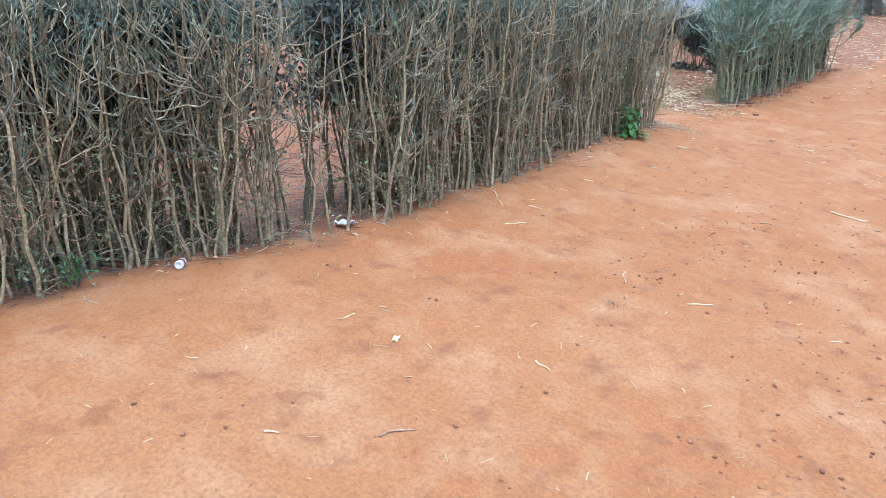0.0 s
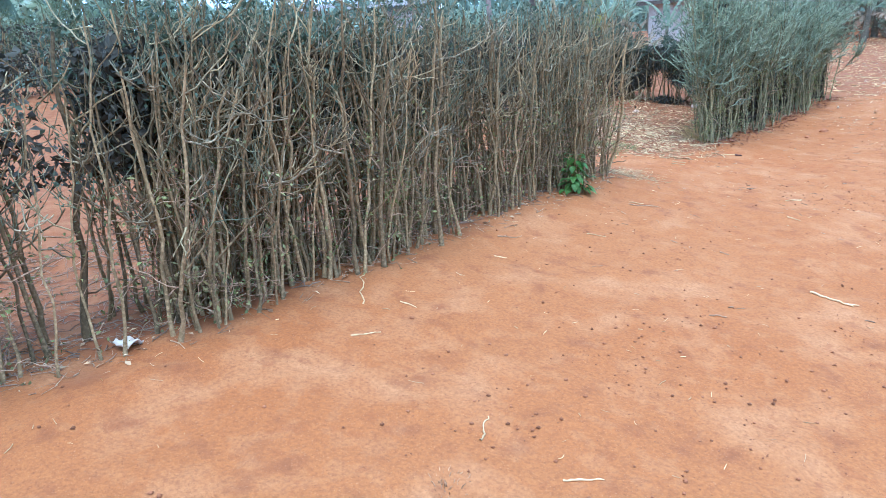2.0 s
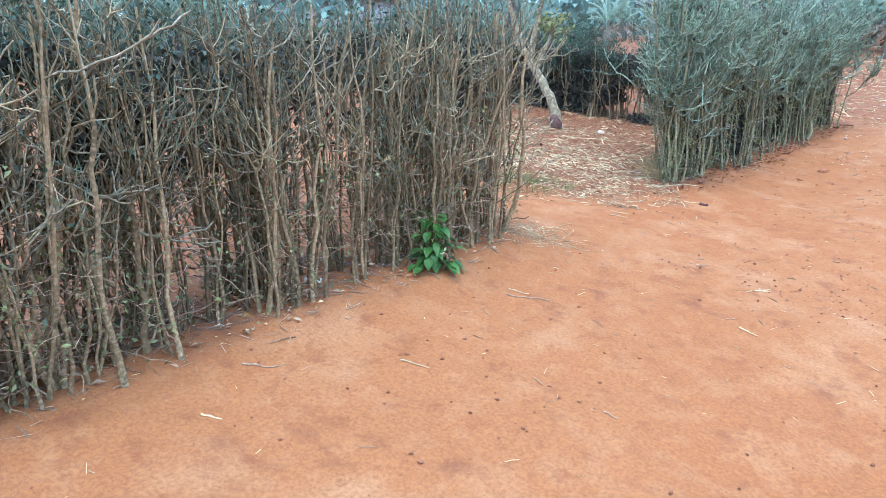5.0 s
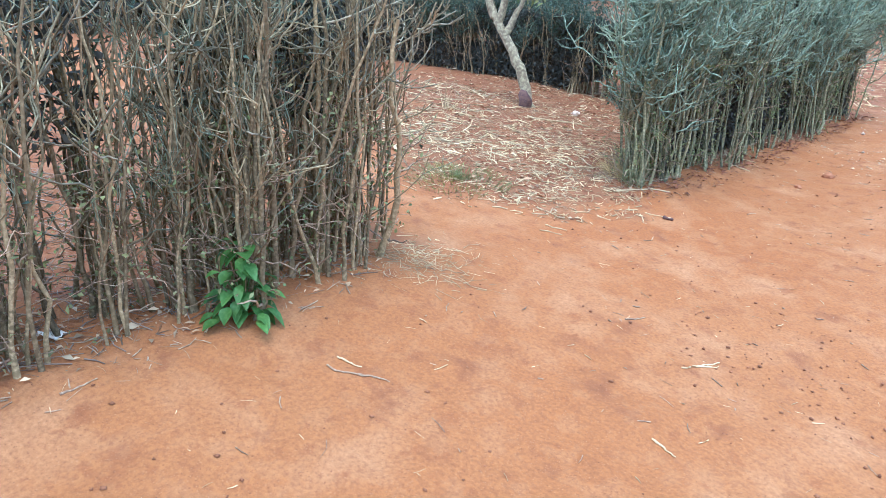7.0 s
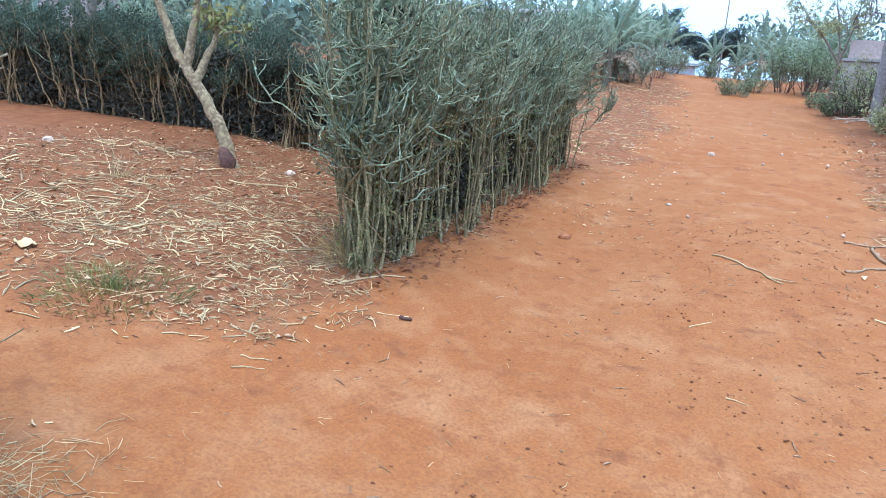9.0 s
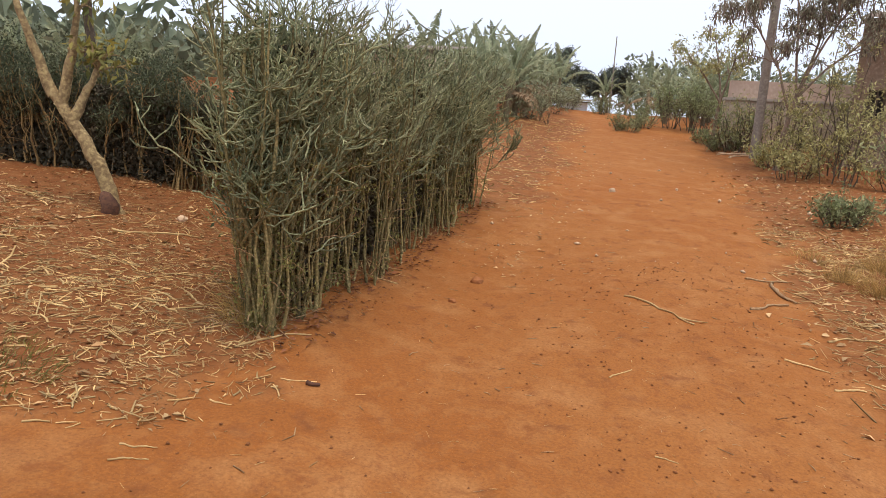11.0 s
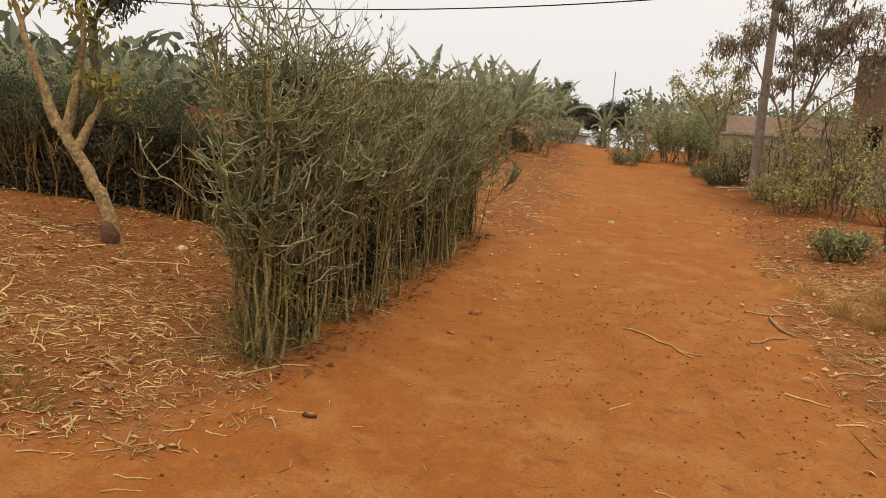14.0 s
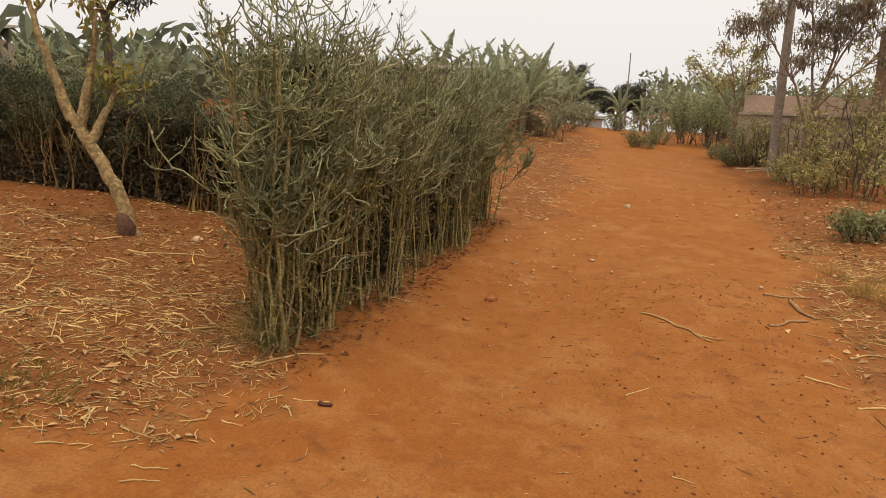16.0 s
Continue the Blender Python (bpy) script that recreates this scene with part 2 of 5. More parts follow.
M_SOIL = soil_material()

# ---- mesh helpers ----


def mesh_np(name, verts, faces, mat, smooth=False):
    """A mesh from arrays: verts (n, 3), faces (m, 3 or 4)."""
    verts, faces = np.asarray(verts, np.float32), np.asarray(faces, np.int32)
    me = bpy.data.meshes.new(name)
    me.vertices.add(len(verts))
    me.vertices.foreach_set("co", verts.ravel())
    k = faces.shape[1]
    me.loops.add(faces.size)
    me.loops.foreach_set("vertex_index", faces.ravel())
    me.polygons.add(len(faces))
    me.polygons.foreach_set("loop_start", np.arange(0, faces.size, k, dtype=np.int32))
    me.update(calc_edges=True)
    me.validate()
    if smooth:
        me.polygons.foreach_set("use_smooth", np.ones(len(me.polygons), bool))
    me.materials.append(mat)
    return me


def child(name, me, parent, label="", kind="", at=None):
    ob = new(name, me)
    ob.parent = parent
    if at is not None:
        ob.matrix_basis = at
    return tagged(ob, label, kind=kind)


def part(name, bm, material, parent, label=""):
    me = bpy.data.meshes.new(name)
    bm.to_mesh(me)
    bm.free()
    me.materials.append(material)
    return child(name, me, parent, label)


def unit(v):
    return v / np.maximum(np.linalg.norm(v, axis=-1, keepdims=True), 1e-9)


def tube_arrays(paths, radii, sides=5):
    """Tapered tubes along many polylines: paths (n, k, 3), radii (n, k)."""
    n, k, _ = paths.shape
    t = unit(np.gradient(paths, axis=1))
    ref = np.zeros_like(t)
    ref[..., 0] = 0.31
    ref[..., 1] = 0.95
    u = unit(np.cross(t, ref))
    v = np.cross(t, u)
    a = np.arange(sides) * 2 * np.pi / sides
    ring = u[:, :, None] * np.cos(a)[:, None] + v[:, :, None] * np.sin(a)[:, None]
    verts = (paths[:, :, None] + ring * radii[:, :, None, None]).reshape(-1, 3)
    base = (np.arange(n) * k * sides)[:, None, None] + (np.arange(k - 1) * sides)[None, :, None]
    s = np.arange(sides)[None, None, :]
    s2 = (s + 1) % sides
    faces = np.stack([base + s, base + s2, base + s2 + sides, base + s + sides], -1).reshape(-1, 4)
    return verts, faces


def merge(chunks):
    vs, fs, n = [], [], 0
    for v, f in chunks:
        vs.append(v)
        fs.append(f + n)
        n += len(v)
    return np.concatenate(vs), np.concatenate(fs)


def leaf_arrays(centres, axes, normals, length, width):
    """Folded leaves of four corners and a rib: two quads each, bent along the middle."""
    side = unit(np.cross(axes, normals))
    nn = np.cross(side, axes)
    L, W2 = length[:, None], width[:, None] * 0.5
    base = centres
    tip = centres + axes * L - nn * L * 0.12
    mid = centres + axes * L * 0.5
    left, right = mid + side * W2 + nn * W2 * 0.5, mid - side * W2 + nn * W2 * 0.5
    verts = np.stack([base, left, tip, mid, right], 1).reshape(-1, 3)
    o = (np.arange(len(centres)) * 5)[:, None]
    faces = np.concatenate([o + np.array([[0, 3, 2, 1]]), o + np.array([[0, 4, 2, 3]])])
    return verts, faces


def random_dirs(rng, n, up=0.0):
    d = rng.normal(size=(n, 3))
    d[:, 2] += up
    return unit(d)


# ---- ground ----


def ss(a, b, v):
    t = np.clip((np.asarray(v, float) - a) / (b - a), 0, 1)
    return t * t * (3 - 2 * t)


def land(x, y):
    """Height of the ground: it falls from the hedges to the road and climbs slowly ahead."""
    x, y = np.asarray(x, float), np.asarray(y, float)
    d = y - 8.9
    rise = np.where(d < 30, 0.5 * (d + np.sqrt(d * d + 1.44)), 30.01 + (d - 30) * 0.15)
    k = 0.135 - 0.018 * np.clip(y - 8, 0, 5)
    z = -k * np.clip(x, -12, 2.5) + 0.070 * np.minimum(rise, 40) - 0.02
    z = z + 0.075 * np.clip(-x - 3.1, 0, 3.5) * ss(9, 11.5, y)
    z = z + 0.16 * ss(1.2, 3.2, x) * ss(8, 12, y) + 0.09 * ss(-2.0, -0.2, x) * ss(8.3, 10.5, y) * (1 - ss(16, 22, y))
    z = z - 0.14 * np.clip(-2.75 - x, 0, 2.0) * (1 - ss(4.5, 8.0, y))
    z = z + 0.05 * np.exp(-((x + 3.1) / 0.35) ** 2) * (ss(2.5, 4.5, y) - ss(7.5, 8.3, y) + ss(10.3, 10.9, y) * (1 - ss(17.5, 19, y)))
    return z


def spaced(lo, hi, a, b, step, grow=1.22):
    core = list(np.arange(a, b + step * 0.5, step))
    out, s, v = [], step, b
    while v < hi:
        s *= grow
        v += s
        out.append(v)
    left, s, v = [], step, a
    while v > lo:
        s *= grow
        v -= s
        left.append(v)
    return np.array(left[::-1] + core + out)


gx, gy = spaced(-900, 900, -7.5, 3.5, 0.055), spaced(-500, 1500, -1.5, 19.5, 0.06, 1.12)
GX, GY = np.meshgrid(gx, gy)
rng = np.random.default_rng(3)


def lattice(x, y, cell, seed):
    """Smooth value noise."""
    r = np.random.default_rng(seed).random((256, 256))
    u, v = x / cell, y / cell
    i, j = np.floor(u).astype(int), np.floor(v).astype(int)
    fu, fv = u - i, v - j
    fu, fv = fu * fu * (3 - 2 * fu), fv * fv * (3 - 2 * fv)
    g = lambda a, b: r[a % 256, b % 256]
    return (g(i, j) * (1 - fu) + g(i + 1, j) * fu) * (1 - fv) + (g(i, j + 1) * (1 - fu) + g(i + 1, j + 1) * fu) * fv - 0.5


near = ss(60, 15, np.abs(GY)) * ss(60, 12, np.abs(GX))
bumps = 0.022 * lattice(GX, GY, 0.9, 1) + 0.016 * lattice(GX, GY, 0.28, 2) + 0.022 * lattice(GX, GY, 0.13, 5)
GZ = land(GX, GY) + bumps * near
nx, ny = len(gx), len(gy)
idx = np.arange(nx * ny).reshape(ny, nx)
gf = np.stack([idx[:-1, :-1], idx[:-1, 1:], idx[1:, 1:], idx[1:, :-1]], -1).reshape(-1, 4)
gm = mesh_np("ground", np.stack([GX, GY, GZ], -1).reshape(-1, 3), gf, M_SOIL, True)
ground = tagged(new("ground", gm), "trodden red-brown earth road and yard", "ground", kind="structure")


def hedge_foot(y):
    """Where the near hedge meets the road: it swings away from the road towards the start."""
    return -3.0 - 0.3 * np.clip(3.1 - y, 0, 9)


def field_amount(x, y):
    """How far the earth is litter-strewn yard and field (1) or bare road (0)."""
    x = x + 0.9 * lattice(x, y, 0.9, 31) + 0.5 * lattice(x, y, 0.3, 32)
    y = y + 0.7 * lattice(x, y, 0.7, 33)
    gap = ss(9.2, 9.9, y - 0.5 * np.clip(x + 3.5, 0, 1)) * ss(-2.75, -3.25, x + 0.25 * np.sin(y * 2.1))
    behind = ss(-0.12, -0.45, x - hedge_foot(y)) * ss(8.5, 7.8, y)
    ahead = ss(15, 18, y) * ss(-1.5, -2.3, x + 0.02 * (y - 16)) * ss(40, 30, y)
    right = ss(0.35, 1.3, x - 0.06 * (y - 12)) * ss(9, 11, y)
    return np.clip(np.maximum.reduce([gap, behind, ahead, right]), 0, 1)


at = gm.attributes.new("field", "FLOAT", "POINT")
at.data.foreach_set("value", field_amount(GX, GY).astype(np.float32).ravel())

# ---- hedges ----


def grow(rng, base, length, lean, k, wobble, droop=0.0):
    """Polylines from base points along lean directions, wandering as they rise."""
    n = len(base)
    steps = rng.normal(size=(n, k - 1, 3)) * wobble
    steps = steps * 0.9 + np.cumsum(steps, 1) * 0.22
    dirs = unit(lean[:, None] + steps + np.linspace(0, 1, k - 1)[None, :, None] * np.array([0, 0, droop]))
    seg = (length / (k - 1))[:, None, None]
    pts = np.concatenate([base[:, None], base[:, None] + np.cumsum(dirs * seg, 1)], 1)
    return pts


def offshoots(rng, src, rad, count, lo, hi, len_lo, len_hi, spread, up, kk, rmul, droop=0.0, wob=0.2, push=None):
    """Side shoots that leave the polylines src between the shares lo and hi of their length."""
    i = rng.integers(0, len(src), count)
    f = rng.uniform(lo, hi, count) * (src.shape[1] - 1.001)
    j = f.astype(int)
    fr = (f - j)[:, None]
    p = src[i, j] * (1 - fr) + src[i, j + 1] * fr
    d = unit(src[i, j + 1] - src[i, j]) * up + np.column_stack([rng.normal(0, spread, (count, 2)), rng.normal(0, spread * 0.5, count)])
    if push is not None:
        d = d + push
    pts = grow(rng, p, rng.uniform(len_lo, len_hi, count), unit(d), kk, wob, droop)
    return pts, np.maximum(rad[i, j][:, None] * rmul * np.linspace(1, 0.5, kk)[None], 0.0017)


def hedge(label, start, end, depth, height, per_metre, seed, front=0.9, dry=2.4, low=0.04, thin_to=0.0, shoot_mat=None, bark=None, taper=1.0, sprigs=0, front_from=0.45, branch_mat=None, twigs=400, leaves=9000, leaf_mat=None, parts=290, gaps=(), tall=0.0, low_leaf=0.35,
          group="shrub hedges round the yard", spread=0.1, thick=1.0, bend=None, wander=0.15, core=0, core_lo=0.4, core_gap=0.0, rods=0, rod_lo=0.4, rod_len=(0.2, 0.48), rod_mat=None, rod_r=0.004, cover=None, bold=()):
    """A planted row of thin shrubs from start to end; depth lies to the left of that line."""
    rng = np.random.default_rng(seed)
    a, b = np.array(start, float), np.array(end, float)
    along = b - a
    total = np.linalg.norm(along)
    along /= total
    side = np.array([-along[1], along[0]])
    out = np.array([-side[0], -side[1], 0.0])
    root = tagged(new("hedge"), label, "hedge", group)
    root.location = (*(a + b) / 2, float(land(*((a + b) / 2))))
    inv = -np.array(root.location)
    n = int(per_metre * total)
    clump = rng.random(int(n * 0.45)) * total
    s = np.sort(np.clip(clump[rng.integers(0, len(clump), n)] + rng.normal(0, 0.035, n), 0, total))
    w = depth * rng.random(n)
    w *= np.clip(taper + s * 0.5, 0, 1)
    w += 0.05 * np.sin(s * 3.1) + 0.03 * np.sin(s * 7.7 + 1)
    dens = np.ones(n)
    for g0, g1, g2 in gaps:
        dens *= np.where((s > g0) & (s < g1), g2, 1)
    keep = rng.random(n) < dens
    s, w = s[keep], w[keep]
    n = len(s)
    shift = bend or np.zeros_like
    xy = a + along * s[:, None] + side * (w + shift(s))[:, None]
    base = np.column_stack([xy, land(xy[:, 0], xy[:, 1]) - 0.03])
    hs = height(s) if callable(height) else np.full(n, height)
    L = hs * rng.uniform(0.70, 1.0, n)
    lean = np.column_stack([rng.normal(0, 0.045, (n, 2)), np.ones(n)])
    ends = np.clip(1 - np.minimum(s, total - s) / 0.5, 0, 1) * np.where(s < total / 2, -1, 1)
    lean[:, :2] += along * (ends * rng.uniform(0.0, spread, n))[:, None] + side * ((w / depth - 0.45) * 0.08)[:, None]
    k = 11
    paths = grow(rng, base, L, unit(lean), k, wander)
    r0 = thick * rng.uniform(0.0065, 0.0145, n) * np.where(rng.random(n) < 0.15, 1.6, 1)
    r0[list(bold)] = 0.02
    radii = r0[:, None] * np.linspace(1.0, 0.45, k)[None]
    radii[:, 0] *= 1.35
    order = np.argsort(w)
    own, rest = order[:parts], order[parts:]
    for i in own:
        v, f = tube_arrays(paths[i:i + 1], radii[i:i + 1], 6)
        child("stem", mesh_np("stem", v + inv, f, bark or M_STEM, True), root)
    chunks = [tube_arrays(paths[rest], radii[rest], 5)] if len(rest) else []
    p1, q1 = offshoots(rng, paths, radii, int(n * 2.6), 0.2, 0.95, 0.2, 0.55, 0.45, 0.85, 7, 0.66, 0.6)
    q1 = np.minimum(q1, 0.011)
    chunks.append(tube_arrays(p1, q1, 4))
    v, f = merge(chunks)
    child("branch_mass", mesh_np("branch_mass", v + inv, f, branch_mat or bark or M_STEM, True), root, "", "stuff")
    p2, q2 = offshoots(rng, p1, q1, int(twigs * total), 0.3, 1.0, 0.10, 0.34, 0.6, 0.7, 5, 0.66, 0.6)
    p3, q3 = offshoots(rng, p2, q2, int(twigs * total * 1.4), 0.2, 1.0, 0.06, 0.2, 0.55, 0.9, 4, 0.75, 0.7)
    pf, qf = offshoots(rng, paths, radii, int(n * front), front_from, 0.97, 0.15, 0.45, 0.5, 0.4, 6, 0.5, 0.5, 0.25, out * 0.4)
    pg, qg = offshoots(rng, pf, qf, int(n * front * 3), 0.3, 1.0, 0.06, 0.18, 0.6, 0.8, 4, 0.7, 0.5)
    v, f = merge([tube_arrays(p2, q2, 3), tube_arrays(p3, q3, 3)])
    child("twig_mass", mesh_np("twig_mass", v + inv, f, M_TWIG), root, "thin grey-green twigs", "stuff")
    v, f = merge([tube_arrays(pf, np.maximum(qf, 0.0036), 4), tube_arrays(pg, np.maximum(qg, 0.0027), 3)])
    child("side_shoot_mass", mesh_np("side_shoot_mass", v + inv, f, shoot_mat or M_SHOOT), root, "pale crooked side shoots", "stuff")
    p4, q4 = offshoots(rng, paths, radii, int(n * dry), 0.03, 0.6, 0.08, 0.34, 0.8, 0.35, 6, 0.34, 0.0, 0.3)
    v, f = tube_arrays(p4, q4, 3)
    child("dry_twig_mass", mesh_np("dry_twig_mass", v + inv, f, M_DRYTWIG), root, "dry brown twigs", "stuff")
    if tall:
        m = int(tall * total)
        p5, q5 = offshoots(rng, p1, q1, m, 0.4, 1.0, 0.2, 0.45, 0.5, 0.9, 7, 0.8, 0.6, 0.22)
        p6, q6 = offshoots(rng, p5, q5, m * 4, 0.2, 0.95, 0.08, 0.24, 0.75, 0.6, 5, 0.85, 0.55, 0.22)
        p7, q7 = offshoots(rng, p6, q6, m * 4, 0.3, 0.95, 0.05, 0.13, 0.55, 0.8, 4, 0.9, 0.6)
        v, f = merge([tube_arrays(p5, np.maximum(q5, 0.0062), 4), tube_arrays(p6, np.maximum(q6, 0.0052), 4), tube_arrays(p7, np.maximum(q7, 0.0042), 3)])
        child("shoot_mass", mesh_np("shoot_mass", v + inv, f, M_SHOOT), root, "pale green leafless upright shoots", "stuff")
    if rods:
        front_row = order[:int(n * 0.6)]
        m = int(rods * total)
        p5, q5 = offshoots(rng, paths[front_row], radii[front_row], m, rod_lo, 0.95, *rod_len, 0.7, 0.25, 8, 0.6, 0.9, 0.2, out * 0.18)
        p6, q6 = offshoots(rng, p5, q5, m * 3, 0.25, 0.95, rod_len[0] * 0.45, rod_len[1] * 0.55, 0.75, 0.5, 6, 0.85, 0.6, 0.2)
        p7, q7 = offshoots(rng, p6, q6, m * 4, 0.3, 0.95, 0.04, 0.12, 0.7, 0.6, 4, 0.9, 0.5, 0.2)
        v, f = merge([tube_arrays(p5, np.maximum(q5, rod_r), 5), tube_arrays(p6, np.maximum(q6, rod_r * 0.85), 4), tube_arrays(p7, np.maximum(q7, rod_r * 0.7), 4)])
        child("rod_mass", mesh_np("rod_mass", v + inv, f, rod_mat or M_ROD), root, "smooth grey-green forked rods", "stuff")
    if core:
        # dark leaves added behind the stems to stand for the hedge's inner shade
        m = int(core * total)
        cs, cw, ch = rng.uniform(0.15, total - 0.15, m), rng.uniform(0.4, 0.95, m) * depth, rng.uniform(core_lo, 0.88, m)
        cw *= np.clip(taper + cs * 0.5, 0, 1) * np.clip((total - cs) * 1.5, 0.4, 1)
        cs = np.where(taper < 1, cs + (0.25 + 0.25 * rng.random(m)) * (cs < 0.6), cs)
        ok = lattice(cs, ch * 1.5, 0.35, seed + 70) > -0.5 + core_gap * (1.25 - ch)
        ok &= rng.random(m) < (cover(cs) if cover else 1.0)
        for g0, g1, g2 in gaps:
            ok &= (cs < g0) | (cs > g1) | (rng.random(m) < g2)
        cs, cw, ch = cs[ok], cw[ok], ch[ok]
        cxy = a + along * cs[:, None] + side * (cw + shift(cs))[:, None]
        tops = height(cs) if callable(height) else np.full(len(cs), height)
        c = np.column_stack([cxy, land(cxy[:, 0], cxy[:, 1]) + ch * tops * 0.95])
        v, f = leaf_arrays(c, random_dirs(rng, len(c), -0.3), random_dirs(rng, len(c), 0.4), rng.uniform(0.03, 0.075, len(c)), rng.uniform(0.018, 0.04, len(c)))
        child("inner_foliage", mesh_np("inner_foliage", v + inv, f, M_CORE), root, "dark leaf fill standing for the shade inside the hedge", "stuff")
    cnt = int(leaves * total)
    src = np.concatenate([p2.reshape(-1, 3), p3.reshape(-1, 3)])
    c = src[rng.integers(0, len(src), cnt)] + rng.normal(0, 0.03, (cnt, 3))
    above = (c[:, 2] - land(c[:, 0], c[:, 1])) / np.mean(hs)
    reach = (c[:, :2] - a) @ along
    inside = ((c[:, :2] - a) @ side - shift(reach)) / depth
    above = np.where((above > 1.0) & (tall > 0), 0.0, above)
    c = c[rng.random(cnt) < np.where(reach < thin_to, 0.5, 1.0) * (cover(reach) if cover else 1.0) * np.clip((above - low_leaf) * 2.6, low, 1.0) * (0.22 + 0.78 * ss(0.1, 0.45, inside) if rods else 1.0)]
    cnt = len(c)
    v, f = leaf_arrays(c, random_dirs(rng, cnt, 0.3), random_dirs(rng, cnt, 0.8), rng.uniform(0.018, 0.045, cnt), rng.uniform(0.010, 0.024, cnt))
    child("foliage", mesh_np("foliage", v + inv, f, leaf_mat or M_LEAF), root, "small dull green leaves", "stuff")
    if sprigs:
        cnt = int(sprigs * total)
        src = p4.reshape(-1, 3)
        c = src[rng.integers(0, len(src), cnt)] + rng.normal(0, 0.02, (cnt, 3))
        v, f = leaf_arrays(c, random_dirs(rng, cnt, 0.2), random_dirs(rng, cnt, 0.8), rng.uniform(0.015, 0.04, cnt), rng.uniform(0.008, 0.02, cnt))
        child("low_foliage", mesh_np("low_foliage", v + inv, f, M_SPRIG), root, "small yellowing leaves low on the stems", "stuff")
    return root


hedge("tall grey-green shrub hedge beside the road, bare stems below", (-3.02, -2.6), (-2.98, 8.22), 0.75, lambda s: 1.62 + 0.05 * np.sin(s * 1.3), 120, 11,
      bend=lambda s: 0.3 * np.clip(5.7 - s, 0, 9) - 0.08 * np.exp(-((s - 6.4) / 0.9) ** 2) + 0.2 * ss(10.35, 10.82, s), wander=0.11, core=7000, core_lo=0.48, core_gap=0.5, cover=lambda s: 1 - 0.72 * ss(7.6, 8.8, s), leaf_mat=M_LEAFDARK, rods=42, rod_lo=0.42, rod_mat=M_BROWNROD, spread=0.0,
      front=0.9, dry=6.0, low=0.14, thick=0.9, sprigs=2600, shoot_mat=M_GREYTWIG, thin_to=5.0, twigs=420, leaves=10000, gaps=((0.0, 4.0, 0.8), (5.15, 5.75, 0.25), (7.7, 9.9, 0.7)), low_leaf=0.5)
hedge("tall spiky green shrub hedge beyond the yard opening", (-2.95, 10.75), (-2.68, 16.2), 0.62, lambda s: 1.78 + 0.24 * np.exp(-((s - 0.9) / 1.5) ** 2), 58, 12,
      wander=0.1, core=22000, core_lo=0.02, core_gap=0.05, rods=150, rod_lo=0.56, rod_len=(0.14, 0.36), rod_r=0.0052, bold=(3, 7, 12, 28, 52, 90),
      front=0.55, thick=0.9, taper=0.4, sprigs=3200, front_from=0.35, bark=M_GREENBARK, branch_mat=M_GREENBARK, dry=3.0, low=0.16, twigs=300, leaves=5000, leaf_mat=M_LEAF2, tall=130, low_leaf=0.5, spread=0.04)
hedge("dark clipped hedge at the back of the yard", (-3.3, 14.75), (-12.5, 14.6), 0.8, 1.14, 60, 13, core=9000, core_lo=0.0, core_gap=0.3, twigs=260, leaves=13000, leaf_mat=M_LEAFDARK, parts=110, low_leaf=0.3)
hedge("dark clipped hedge along the yard's far side", (-12.6, 14.4), (-12.8, -4.0), 0.8, 1.3, 22, 14, core=1500, core_lo=0.0, twigs=90, leaves=2500, parts=30, low_leaf=0.3)


# ---- ground cover ----


def ground_z(x, y):
    x, y = np.asarray(x, float), np.asarray(y, float)
    b = 0.022 * lattice(x, y, 0.9, 1) + 0.016 * lattice(x, y, 0.28, 2) + 0.022 * lattice(x, y, 0.13, 5)
    return land(x, y) + b * ss(60, 15, np.abs(y)) * ss(60, 12, np.abs(x))


def scatter(rng, n, x0, x1, y0, y1, keep=None):
    x, y = rng.uniform(x0, x1, n), rng.uniform(y0, y1, n)
    if keep is not None:
        ok = rng.random(n) < keep(x, y)
        x, y = x[ok], y[ok]
    return x, y


def litter(name, label, rng, x, y, len_lo, len_hi, rad, mat, category, lift=0.25):
    """Loose stalks lying on the ground, each one a bent thin tube."""
    n = len(x)
    a = rng.uniform(0, 2 * np.pi, n)
    L = rng.uniform(len_lo, len_hi, n) * rng.uniform(0.5, 1.0, n)
    d = np.column_stack([np.cos(a), np.sin(a), np.zeros(n)])
    p0 = np.column_stack([x, y, np.zeros(n)]) - d * L[:, None] / 2
    bend = np.column_stack([-d[:, 1], d[:, 0], np.zeros(n)]) * (rng.normal(0, 0.06, n) * L)[:, None]
    pts = np.stack([p0, p0 + d * L[:, None] / 2 + bend, p0 + d * L[:, None]], 1)
    pts[..., 2] = ground_z(pts[..., 0], pts[..., 1]) + 0.004
    pts[:, 1:, 2] += (rng.random((n, 1)) ** 3 * lift * L[:, None]) * np.array([[0.5, 1.0]])
    r = (0.3 + 0.9 * rng.random(n) ** 2)[:, None] * rad * np.array([[1, 1, 0.7]])
    v, f = tube_arrays(pts, r, 3)
    return tagged(new(name, mesh_np(name, v, f, mat)), label, category, kind="stuff")


